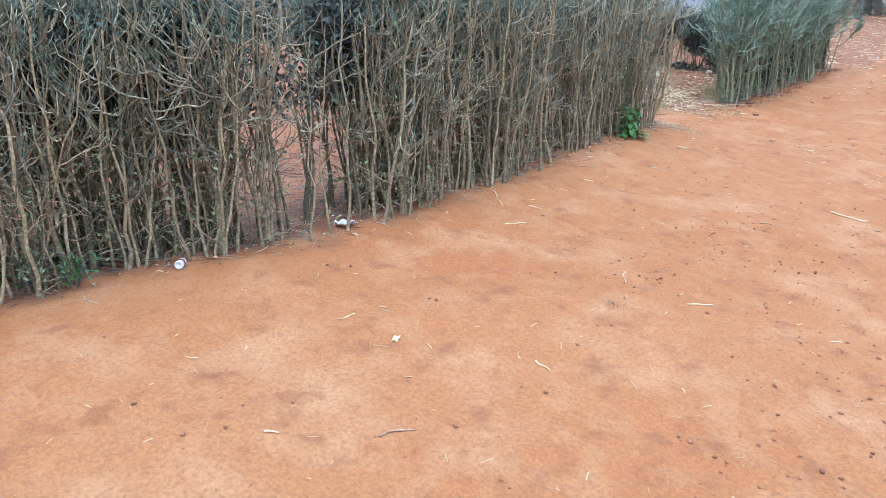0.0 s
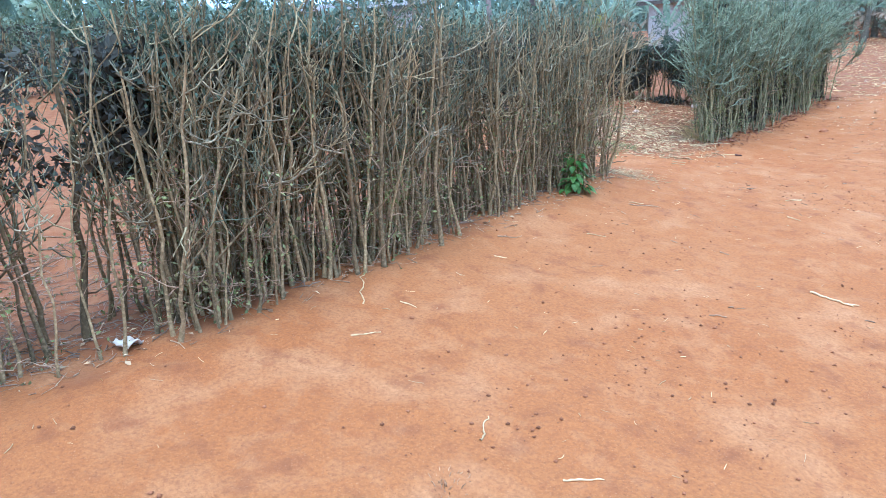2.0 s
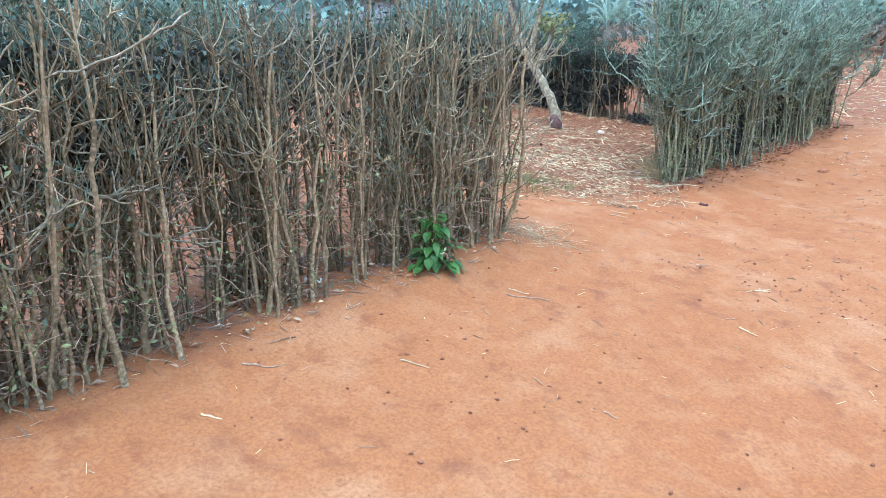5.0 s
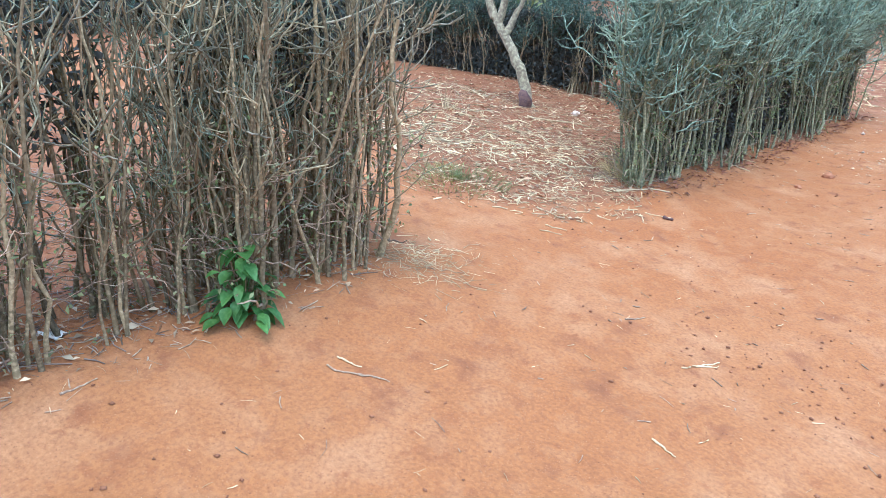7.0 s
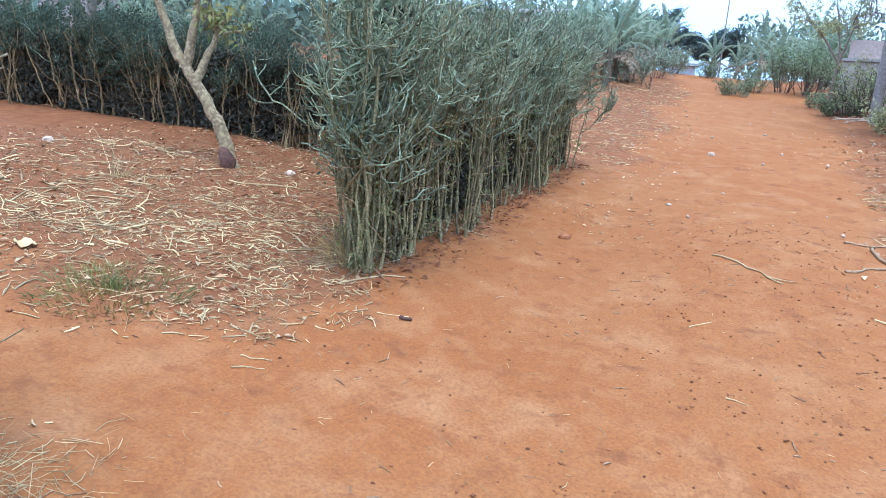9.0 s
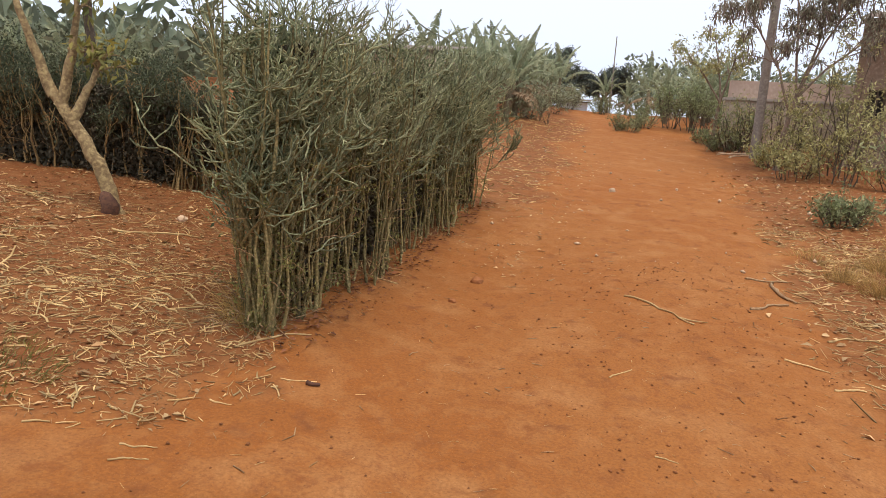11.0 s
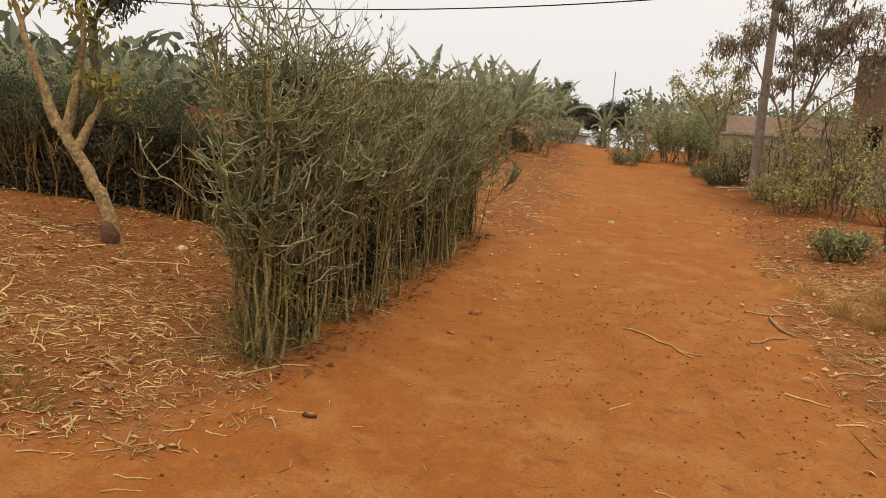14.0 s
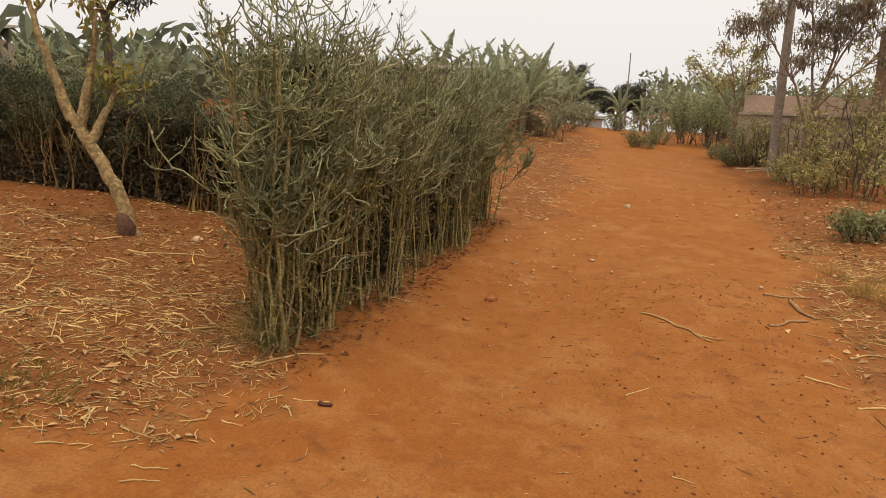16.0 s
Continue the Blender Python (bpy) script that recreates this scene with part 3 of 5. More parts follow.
rng = np.random.default_rng(21)
yard_x, yard_y = scatter(rng, 32000, -9.0, -2.3, 8.1, 14.6, lambda x, y: field_amount(x, y) * (0.3 + 0.7 * ss(12.3, 10.6, y)) * (0.45 + np.clip(lattice(x, y, 0.7, 58) * 2.5, 0, 0.55)) * ss(-9, -5, x - 1))
litter("straw_litter", "dry straw and chopped stalks strewn over the yard", rng, yard_x, yard_y, 0.03, 0.13, 0.0048, M_STRAW, "straw")
x, y = scatter(rng, 42000, -8.0, -2.4, 8.6, 14.6, lambda x, y: field_amount(x, y) * ss(-8.5, -5, x))
litter("chaff_litter", "fine brown chaff and crumbled leaves over the yard", rng, x, y, 0.012, 0.06, 0.003, M_CHAFF, "chaff", 0.1)
x, y = scatter(rng, 2000, -7.0, -2.6, 8.6, 12.8, lambda x, y: field_amount(x, y) * (0.2 + np.clip(lattice(x, y, 0.8, 57) * 4, 0, 1)))
litter("stalk_litter", "pale dry maize stalks lying on the yard", rng, x, y, 0.08, 0.3, 0.0068, M_STRAW, "stalks")
x, y = scatter(rng, 5000, 0.0, 4.0, 10.5, 24.0, lambda x, y: field_amount(x, y) * ss(25, 12, y))
litter("roadside_litter", "dry leaves and stalks on the road's bank", rng, x, y, 0.04, 0.22, 0.005, M_STRAW, "straw")
x, y = scatter(rng, 6500, 0.1, 3.2, 10.6, 16.5, lambda x, y: field_amount(x, y) * (0.3 + np.clip(lattice(x, y, 0.5, 17) * 3, 0, 1)))
litter("bank_straw", "heaped dry straw on the road's bank", rng, x, y, 0.04, 0.26, 0.005, M_STRAW, "straw", 0.4)
x, y = scatter(rng, 4200, -4.5, -1.6, 15.5, 33.0, lambda x, y: np.maximum(field_amount(x, y), 0.12) * 0.8)
litter("mound_litter", "dry grass stalks on the mound beside the road", rng, x, y, 0.05, 0.22, 0.006, M_STRAW, "straw")
x, y = scatter(rng, 10000, -5.4, -2.95, -2.0, 7.9, lambda x, y: ss(0.05, -0.22, x - hedge_foot(y)))
litter("hedge_litter", "dead twigs and straw beneath the hedge", rng, x, y, 0.04, 0.22, 0.003, M_DRYSTRAW, "twigs")
x, y = scatter(rng, 3000, -3.7, -2.72, -1.0, 16.5, lambda x, y: ss(0.25, 0.0, x - np.where(y < 8.4, hedge_foot(y), -2.98)) * (1 - ss(7.9, 8.3, y) + ss(10.5, 10.9, y)))
litter("fallen_twigs", "fallen twigs and dead leaves along the hedges' feet", rng, x, y, 0.02, 0.14, 0.0032, M_DRYTWIG, "twigs")
x, y = scatter(rng, 520, -2.9, 0.8, 5.5, 15.0, lambda x, y: 0.3 + 0.7 * ss(7, 10, y))
litter("road_twigs", "small dark twig pieces trodden into the road", rng, x, y, 0.02, 0.1, 0.0032, M_DRYTWIG, "twigs", 0.1)
x, y = scatter(rng, 700, -3.0, 1.2, -0.5, 15.0)
litter("road_litter", "bits of straw scattered over the road", rng, x, y, 0.02, 0.075, 0.002, M_STRAW, "straw", 0.1)
x, y = scatter(rng, 2600, -3.5, -2.5, 7.6, 8.8, lambda x, y: np.exp(-((x + 2.97) / 0.22) ** 2 - ((y - 8.17) / 0.22) ** 2))
litter("grass_wisp", "flattened dry grass wisps by the hedge end", rng, x, y, 0.05, 0.16, 0.002, M_STRAW, "grass")


def scraps(name, label, rng, x, y, lo, hi, mat, category):
    """Curled dry leaf pieces lying on the ground."""
    n = len(x)
    a = rng.uniform(0, 6.28, n)
    ax = unit(np.column_stack([np.cos(a), np.sin(a), rng.normal(0.08, 0.15, n)]))
    nn = unit(np.column_stack([rng.normal(0, 0.35, (n, 2)), np.ones(n)]))
    L = lo + (hi - lo) * rng.random(n) ** 2
    c = np.column_stack([x, y, ground_z(x, y) + 0.006 + 0.1 * L])
    v, f = leaf_arrays(c, ax, nn, L, L * rng.uniform(0.25, 0.6, n))
    return tagged(new(name, mesh_np(name, v, f, mat)), label, category, kind="stuff")


x, y = scatter(rng, 4200, -8.0, -2.8, 8.8, 14.6, lambda x, y: field_amount(x, y) * (0.25 + np.clip(lattice(x, y, 0.6, 51) * 3, 0, 1)))
scraps("leaf_scraps", "curled pale dry leaf scraps over the yard", rng, x, y, 0.02, 0.085, M_SCRAP, "dry leaves")
x, y = scatter(rng, 3600, -3.2, -0.2, 12.5, 22.0, lambda x, y: np.exp(-((x + 2.0 - 0.02 * (y - 13)) / 0.55) ** 2) * ss(12.3, 14.5, y) * (0.3 + np.clip(lattice(x, y, 0.7, 52) * 3, 0, 1)))
scraps("leaf_scraps", "pale dry leaf scraps blown along the mound", rng, x, y, 0.02, 0.07, M_SCRAP, "dry leaves")
x, y = scatter(rng, 6500, 0.0, 4.0, 10.5, 22.0, lambda x, y: ss(0.1, 0.9, x - 0.06 * (y - 12)) * (0.25 + np.clip(lattice(x, y, 0.6, 53) * 3, 0, 1)))
scraps("leaf_scraps", "dry brown and pale leaf scraps on the road's bank", rng, x, y, 0.02, 0.1, M_SCRAP, "dry leaves")
x, y = scatter(rng, 1500, -3.6, -2.7, -0.5, 8.0, lambda x, y: ss(0.15, -0.08, x - hedge_foot(y)))
scraps("leaf_scraps", "pale dead leaves caught at the hedge's foot", rng, x, y, 0.015, 0.06, M_SCRAP, "dry leaves")

x, y = scatter(rng, 2600, -3.3, -2.5, 10.6, 16.3, lambda x, y: np.exp(-((x + 2.93 - 0.05 * (y - 10.75)) / 0.13) ** 2))
scraps("leaf_scraps", "red-brown dead leaves heaped at the spiky hedge's foot", rng, x, y, 0.03, 0.07, M_REDLEAF, "dry leaves")
x, y = scatter(rng, 700, -3.75, -2.85, 10.6, 13.2, lambda x, y: np.exp(-((x + 3.22 + 0.25 * np.clip(y - 11, 0, 1)) / 0.2) ** 2) * ss(13.2, 11.5, y))
litter("brushwood", "thin dead twigs heaped against the spiky hedge", rng, x, y, 0.1, 0.36, 0.0042, M_DRYTWIG, "twigs", 1.1)


def clods(name, label, rng, x, y, lo, hi, mat, category):
    """Small lumps: jittered octahedra half sunk in the ground."""
    n = len(x)
    r = lo + (hi - lo) * rng.random(n) ** 4
    u = np.array([[1, 0, 0], [0, 1, 0], [-1, 0, 0], [0, -1, 0], [0, 0, 0.8], [0, 0, -0.6]], float)
    v = u[None] * r[:, None, None] * rng.uniform(0.6, 1.4, (n, 6, 1))
    a = rng.uniform(0, 6.28, n)
    vx = v[..., 0] * np.cos(a)[:, None] - v[..., 1] * np.sin(a)[:, None]
    vy = v[..., 0] * np.sin(a)[:, None] + v[..., 1] * np.cos(a)[:, None]
    v = np.stack([vx + x[:, None], vy + y[:, None], v[..., 2] + (ground_z(x, y) + r * 0.3)[:, None]], -1)
    t = np.array([[0, 1, 4], [1, 2, 4], [2, 3, 4], [3, 0, 4], [1, 0, 5], [2, 1, 5], [3, 2, 5], [0, 3, 5]])
    f = ((np.arange(n) * 6)[:, None, None] + t[None]).reshape(-1, 3)
    return tagged(new(name, mesh_np(name, v.reshape(-1, 3), f, mat)), label, category, kind="stuff")


x, y = scatter(rng, 14000, -3.0, 1.6, -0.5, 14.5, lambda x, y: 0.15 + 0.85 * np.clip(lattice(x, y, 0.55, 9) * 3 + 0.2, 0, 1) * ss(-2.8, -1.0, x))
clods("soil_crumbs", "small dark clods scattered over the red road", rng, x, y, 0.003, 0.012, M_CLOD, "clods")
x, y = scatter(rng, 5000, -2.4, 1.0, 8.0, 14.0, lambda x, y: np.exp(-((x + 0.5) / 0.9) ** 2) * (0.2 + np.clip(lattice(x, y, 0.4, 13) * 3, 0, 1)))
clods("soil_grit", "grit and trodden crumbs in the road's middle", rng, x, y, 0.003, 0.013, M_CLOD, "grit")
x, y = scatter(rng, 2500, -7.0, -2.8, 8.5, 14.5, field_amount)
clods("yard_crumbs", "red-brown clods among the yard's straw", rng, x, y, 0.006, 0.02, M_CLOD, "clods")
x, y = scatter(rng, 700, -4.5, 3.5, 13.0, 30.0, lambda x, y: 0.3 + 0.7 * field_amount(x, y))
clods("pale_pebbles", "pale pebbles and leaf scraps beside the road", rng, x, y, 0.008, 0.04, M_PALE, "pebbles")


def stick(x, y, length, angle, rng, thick=0.006, mat=None, label="thin dry stick lying on the red earth", name="stick", fork=False):
    """One crooked stick with its broken side stub."""
    k = 11
    t = np.linspace(-0.5, 0.5, k)
    c, sn = math.cos(radians(angle)), math.sin(radians(angle))
    off = np.cumsum(rng.normal(0, 0.028, k)) * length
    off -= off.mean()
    px, py = x + c * t * length - sn * off, y + sn * t * length + c * off
    pz = ground_z(px, py) + thick * 0.8
    P = np.stack([px, py, pz], -1)[None]
    r = (thick * np.linspace(1, 0.55, k) * rng.uniform(0.7, 1.3, k))[None]
    chunks = [tube_arrays(P, r, 6)]
    if fork:
        j = k - 3
        q = np.linspace(0, 0.3, 4)[:, None] * length * np.array([[math.cos(radians(angle + 35)), math.sin(radians(angle + 35)), 0]]) + P[0, j]
        q[:, 2] = ground_z(q[:, 0], q[:, 1]) + thick
        chunks.append(tube_arrays(q[None], np.linspace(0.7, 0.35, 4)[None] * thick, 5))
    v, f = merge(chunks)
    o = np.array([x, y, float(ground_z(x, y))])
    ob = new(name, mesh_np(name, v - o, f, mat or M_STRAW, True))
    ob.location = o
    return tagged(ob, label, "stick", "sticks on the ground")


road_sticks = [(-2.64, 10.34, 0.19, 9), (-2.86, 9.93, 0.11, 10), (-0.94, 11.25, 0.22, 54), (-2.93, 9.41, 0.15, 20), (-0.74, 10.3, 0.11, -10), (-1.5, 8.48, 0.21, 65), (-1.92, 8.64, 0.13, 61),
               (-2.91, 9.32, 0.15, 37), (-2.46, 7.19, 0.12, 20), (-2.32, 7.2, 0.13, 32), (-2.88, 6.3, 0.13, 90), (-1.34, 7.77, 0.11, -10), (-3.02, 6.89, 0.18, 131), (-2.3, 6.12, 0.14, 25)]
near_sticks = [(-1.48, 6.44, 0.06, 9), (-2.71, 5.6, 0.18, 56), (-2.46, 4.22, 0.11, 0), (-2.37, 3.8, 0.15, 62), (-1.16, 5.32, 0.09, 36), (-2.55, 5.24, 0.08, 40), (-1.49, 8.53, 0.17, 69), (-2.78, 4.19, 0.38, 118),
               (-2.42, 7.13, 0.16, 22), (-1.04, 3.53, 0.15, 53), (-1.48, 3.55, 0.15, 110), (-2.23, 2.09, 0.09, 77), (-1.48, 1.6, 0.15, 62), (-1.33, 2.37, 0.09, -18), (-3.25, 1.39, 0.18, -6), (-1.78, 1.28, 0.05, 37)]
bank_sticks = [(0.27, 11.86, 0.27, -15), (0.45, 11.58, 0.2, 11), (0.78, 12.6, 0.46, 27), (-2.49, 19.48, 0.69, -10), (-3.78, 10.83, 0.29, -16), (-3.71, 11.07, 0.32, -36)]
rng = np.random.default_rng(31)
for sx, sy, sl, sa in road_sticks + near_sticks:
    dark = rng.random() < 0.3
    stick(sx, sy, sl, sa, rng, 0.0045, M_DRYTWIG if dark else M_STRAW, "thin brown twig lying on the red earth" if dark else "thin dry stick lying on the red earth")
for sx, sy, sl, sa in bank_sticks:
    stick(sx, sy, sl, sa, rng, 0.008, M_STRAW, "pale dry stalk lying at the road's edge")
stick(-0.74, 6.08, 0.27, -22, rng, 0.008, M_STRAW, "straight pale stick lying on the road", fork=True)
stick(-0.62, 12.61, 0.7, -40, rng, 0.010, M_STRAW, "long pale forked branch lying on the road", "branch", True)
stick(-4.82, 12.26, 0.7, 33, rng, 0.011, M_STRAW, "long pale stalk lying in the yard", "branch")
stick(-2.55, 10.33, 0.07, 12, rng, 0.014, M_STUB, "charred black end of a burnt stick on the road", "branch")
stick(-2.98, 10.72, 0.5, 60, rng, 0.008, M_STRAW, "pale broken branch leaning at the hedge's foot", "branch")
for sx, sy, sl, sa, th in ((0.46, 13.93, 0.46, 28, 0.010), (0.47, 13.55, 0.6, -88, 0.02), (0.29, 13.1, 0.42, 40, 0.013)):
    stick(sx, sy, sl, sa, rng, th, M_DRYTWIG, "thick dry brown branch on the road's edge", "branch")

# ---- plants ----


def shrub(name, label, category, x, y, h, r, stems, leaves, leaf_len, mat, seed, bark=None, group="", foot=0.15, leafy=0.35, droop=0.3, thin=1.0):
    """Stems from one foot, forking into twigs that carry single leaves."""
    rng = np.random.default_rng(seed)
    z = float(land(x, y))
    root = tagged(new(name), label, category, group)
    root.location = (x, y, z)
    a = rng.uniform(0, 6.28, stems)
    q = np.sqrt(rng.random(stems))
    base = np.column_stack([np.cos(a) * q * foot, np.sin(a) * q * foot, np.full(stems, -0.03)])
    lean = np.column_stack([np.cos(a) * q * r / h, np.sin(a) * q * r / h, np.ones(stems)])
    P = grow(rng, base, h * rng.uniform(0.55, 0.95, stems), unit(lean), 8, 0.13)
    R = (thin * rng.uniform(0.006, 0.012, stems) * (0.6 + h * 0.4))[:, None] * np.linspace(1, 0.4, 8)[None]
    for i in range(min(stems, 8)):
        v, f = tube_arrays(P[i:i + 1], R[i:i + 1], 5)
        child("stem", mesh_np("stem", v, f, bark or M_DARKBARK, True), root)
    p1, q1 = offshoots(rng, P, R, stems * 5, leafy, 1.0, 0.15 * h, 0.38 * h, 0.5, 0.7, 6, 0.6, droop)
    p2, q2 = offshoots(rng, p1, q1, stems * 14, 0.2, 1.0, 0.06 * h, 0.2 * h, 0.6, 0.7, 4, 0.7, droop * 0.5)
    ch = [tube_arrays(p1, q1, 4), tube_arrays(p2, q2, 3)]
    if stems > 8:
        ch.append(tube_arrays(P[8:], R[8:], 4))
    v, f = merge(ch)
    child("twig_mass", mesh_np("twig_mass", v, f, bark or M_DARKBARK), root, "", "stuff")
    src = np.concatenate([p1[:, 2:].reshape(-1, 3), p2.reshape(-1, 3)])
    c = src[rng.integers(0, len(src), leaves)] + rng.normal(0, leaf_len * 0.5, (leaves, 3))
    c[:, 2] = np.maximum(c[:, 2], 0.02)
    v, f = leaf_arrays(c, random_dirs(rng, leaves, 0.1), random_dirs(rng, leaves, 0.9), rng.uniform(0.6, 1.2, leaves) * leaf_len, rng.uniform(0.2, 0.4, leaves) * leaf_len)
    child("foliage", mesh_np("foliage", v, f, mat), root, "", "stuff")
    return root


def tuft(label, x, y, h, n, mat, seed, spread=0.12, group="grass tufts"):
    """A tuft of bent blades."""
    rng = np.random.default_rng(seed)
    root = tagged(new("grass_tuft"), label, "grass", group)
    root.location = (x, y, float(ground_z(x, y)))
    a = rng.uniform(0, 6.28, n)
    q = rng.random(n)
    base = np.column_stack([np.cos(a) * q * spread, np.sin(a) * q * spread, np.full(n, -0.01)])
    base[:, 2] += land(x + base[:, 0], y + base[:, 1]) - land(x, y)
    lean = np.column_stack([np.cos(a) * q * 0.9, np.sin(a) * q * 0.9, np.ones(n)])
    P = grow(rng, base, h * rng.uniform(0.4, 1.0, n), unit(lean), 5, 0.2, -0.6)
    v, f = tube_arrays(P, np.full((n, 1), 0.003) * np.linspace(1, 0.2, 5)[None], 3)
    child("blade_mass", mesh_np("blade_mass", v, f, mat), root, "", "stuff")
    return root


def banana_leaf(rng, length, width, rise, fall, torn=0.5):
    """A midrib that arches over, with a blade of torn strips on both sides."""
    k = 13
    t = np.linspace(0, 1, k)
    ang = rise - (rise + fall) * t ** 1.4
    step = length / (k - 1)
    X = np.concatenate([[0], np.cumsum(np.cos(ang[:-1]) * step)])
    Z = np.concatenate([[0], np.cumsum(np.sin(ang[:-1]) * step)])
    rib = np.stack([X, np.zeros(k), Z], -1)
    midrib = tube_arrays(rib[None], (0.022 * length / 2 * np.linspace(1, 0.2, k))[None], 4)
    vs, fs = [], []
    for sgn in (-1, 1):
        for i in range(2, k - 1):
            for sub in range(2):
                t0, t1 = (i + sub * 0.5) / (k - 1), (i + sub * 0.5 + 0.5) / (k - 1)
                p0 = rib[i] + (rib[i + 1] - rib[i]) * sub * 0.5
                p1 = rib[i] + (rib[i + 1] - rib[i]) * (sub * 0.5 + 0.5)
                w0 = width * 0.5 * math.sin(math.pi * min(1, t0 ** 0.75)) ** 0.6
                dr = rng.uniform(0.1, 0.55) + (torn * rng.random() if rng.random() < torn else 0)
                slip = rng.uniform(-0.04, 0.10) * torn
                d = np.array([0.25 + slip, sgn * math.cos(dr), -math.sin(dr)])
                n = len(vs)
                gap = (p1 - p0) * (0.12 * torn)
                vs += [p0, p1 - gap, p1 - gap + d * w0 * rng.uniform(0.85, 1.0), p0 + gap + d * w0]
                fs.append([n, n + 1, n + 2, n + 3])
    return (np.array(vs), np.array(fs)), midrib


def banana_plant(seed, h, x, y):
    rng = np.random.default_rng(seed)
    root = tagged(new("banana_plant"), "banana plant with torn green leaves in the grove", "banana plant", "banana plants")
    root.location = (x, y, float(land(x, y)))
    sh = h * 0.48
    P = grow(rng, np.array([[0, 0, -0.05]]), np.array([sh]), unit(np.array([[rng.normal(0, 0.06), rng.normal(0, 0.06), 1.0]])), 6, 0.03)
    v, f = tube_arrays(P, (np.linspace(0.11, 0.06, 6) * h / 2.8)[None], 9)
    child("pseudostem", mesh_np("pseudostem", v, f, M_BANSTEM, True), root, "brown sheathed stem")
    top = P[0, -1]
    n = int(rng.integers(8, 11))
    for i in range(n):
        u = i / (n - 1)
        rise = 1.5 - 0.65 * u + rng.normal(0, 0.08)
        fall = -0.75 + 1.5 * u + rng.normal(0, 0.12)
        blade, rib = banana_leaf(rng, h * rng.uniform(0.5, 0.66), 0.125 * h * rng.uniform(0.75, 1.0), rise, fall, 0.55 + 0.4 * u)
        leaf = child("leaf", mesh_np("leaf", *blade, M_BANANA), root, at=pose(*(top - [0, 0, 0.12 * u * h]), 0, 0, i * 137.5 + rng.normal(0, 12)))
        child("midrib", mesh_np("midrib", *rib, M_RIB), leaf, "pale midrib")
    for i in range(3):
        blade, rib = banana_leaf(rng, h * 0.42, 0.16 * h, rng.uniform(-0.2, 0.3), 1.5, 0.95)
        child("dry_leaf", mesh_np("dry_leaf", *merge([blade, rib]), M_BANDRY), root, "brown withered hanging leaf", at=pose(*(top - [0, 0, 0.15 * h]), 0, 0, i * 120 + rng.uniform(0, 60)))
    return root


rng = np.random.default_rng(41)
spots = []
for x0, x1, y0, y1, count, h0, h1 in ((-16, -5, 19.5, 23, 16, 1.6, 2.05), (-22, -5, 26.5, 36, 26, 1.9, 2.45), (-7.5, -3.4, 28, 37, 13, 2.5, 3.1), (-6, -2.9, 37, 48, 10, 2.5, 3.3),
                                     (0.9, 4.5, 35, 39, 7, 2.2, 2.8), (0.6, 5, 38, 50, 11, 2.6, 3.2), (5, 14, 36, 60, 9, 2.6, 3.2), (-17, -14, 0, 14, 12, 2.4, 3.2), (-2.0, 0.6, 44, 46, 2, 2.0, 2.4)):
    for i in range(count):
        px, py = rng.uniform(x0, x1), rng.uniform(y0, y1)
        if -11.2 < px < -5.0 and 22.3 < py < 29.5:
            continue
        spots.append((px, py, rng.uniform(h0, h1)))
bananas = [banana_plant(50 + i, 2.8, *spots[i][:2]) for i in range(5)]
for i, (px, py, ph) in enumerate(spots):
    m = pose(px, py, float(land(px, py)), rng.normal(0, 3), rng.normal(0, 3), rng.uniform(0, 360)) @ Matrix.Scale(ph / 2.8, 4)
    if i < 5:
        bananas[i].matrix_basis = m
    else:
        copy_thing(bananas[i % 5], m).scale = (ph / 2.8,) * 3


def weed(x, y, seed):
    """A broad-leaved weed."""
    rng = np.random.default_rng(seed)
    root = tagged(new("weed_plant"), "fresh green broad-leaved weed at the hedge's foot", "plant")
    root.location = (x, y, float(ground_z(x, y)))
    n = 84
    for i in range(n):
        hgt, a = 0.03 + 0.36 * rng.random() ** 1.7, i * 137.5 + rng.normal(0, 15)
        L, W2 = rng.uniform(0.06, 0.105), rng.uniform(0.024, 0.038)
        t = np.linspace(0, 1, 6)
        wd = W2 * np.sin(np.pi * np.clip(t, 0.04, 0.985) ** 0.95)
        drop = rng.uniform(0.4, 1.3)
        mid = np.stack([t * L, 0 * t, -drop * L * t ** 2 * 0.6], -1)
        lft = mid + np.stack([0 * t, wd, wd * 0.35], -1)
        rgt = mid + np.stack([0 * t, -wd, wd * 0.35], -1)
        V = np.concatenate([lft, mid, rgt])
        F = [[j, j + 1, 6 + j + 1, 6 + j] for j in range(5)] + [[6 + j, 6 + j + 1, 12 + j + 1, 12 + j] for j in range(5)]
        rr = rng.uniform(0.02, 0.15) * (1.1 - hgt * 1.6)
        child("leaf", mesh_np("leaf", V, np.array(F), M_WEED, True), root, at=pose(rr * math.cos(radians(a)), rr * math.sin(radians(a)), hgt, 0, rng.uniform(-15, 25), a))
        if i < 32:
            P = np.array([[[0, 0, 0], [0.4 * rr * math.cos(radians(a)), 0.4 * rr * math.sin(radians(a)), hgt * 0.6], [rr * math.cos(radians(a)), rr * math.sin(radians(a)), hgt]]])
            v, f = tube_arrays(P, np.full((1, 3), 0.003), 4)
            child("stalk", mesh_np("stalk", v, f, M_WEED), root)
    return root


weed(-2.97, 7.03, 5).scale = (0.9, 0.9, 0.9)
shrub("weed_bush", "low green weeds under the hedge", "plant", -3.62, 1.45, 0.22, 0.15, 8, 260, 0.04, M_WEED, 61)

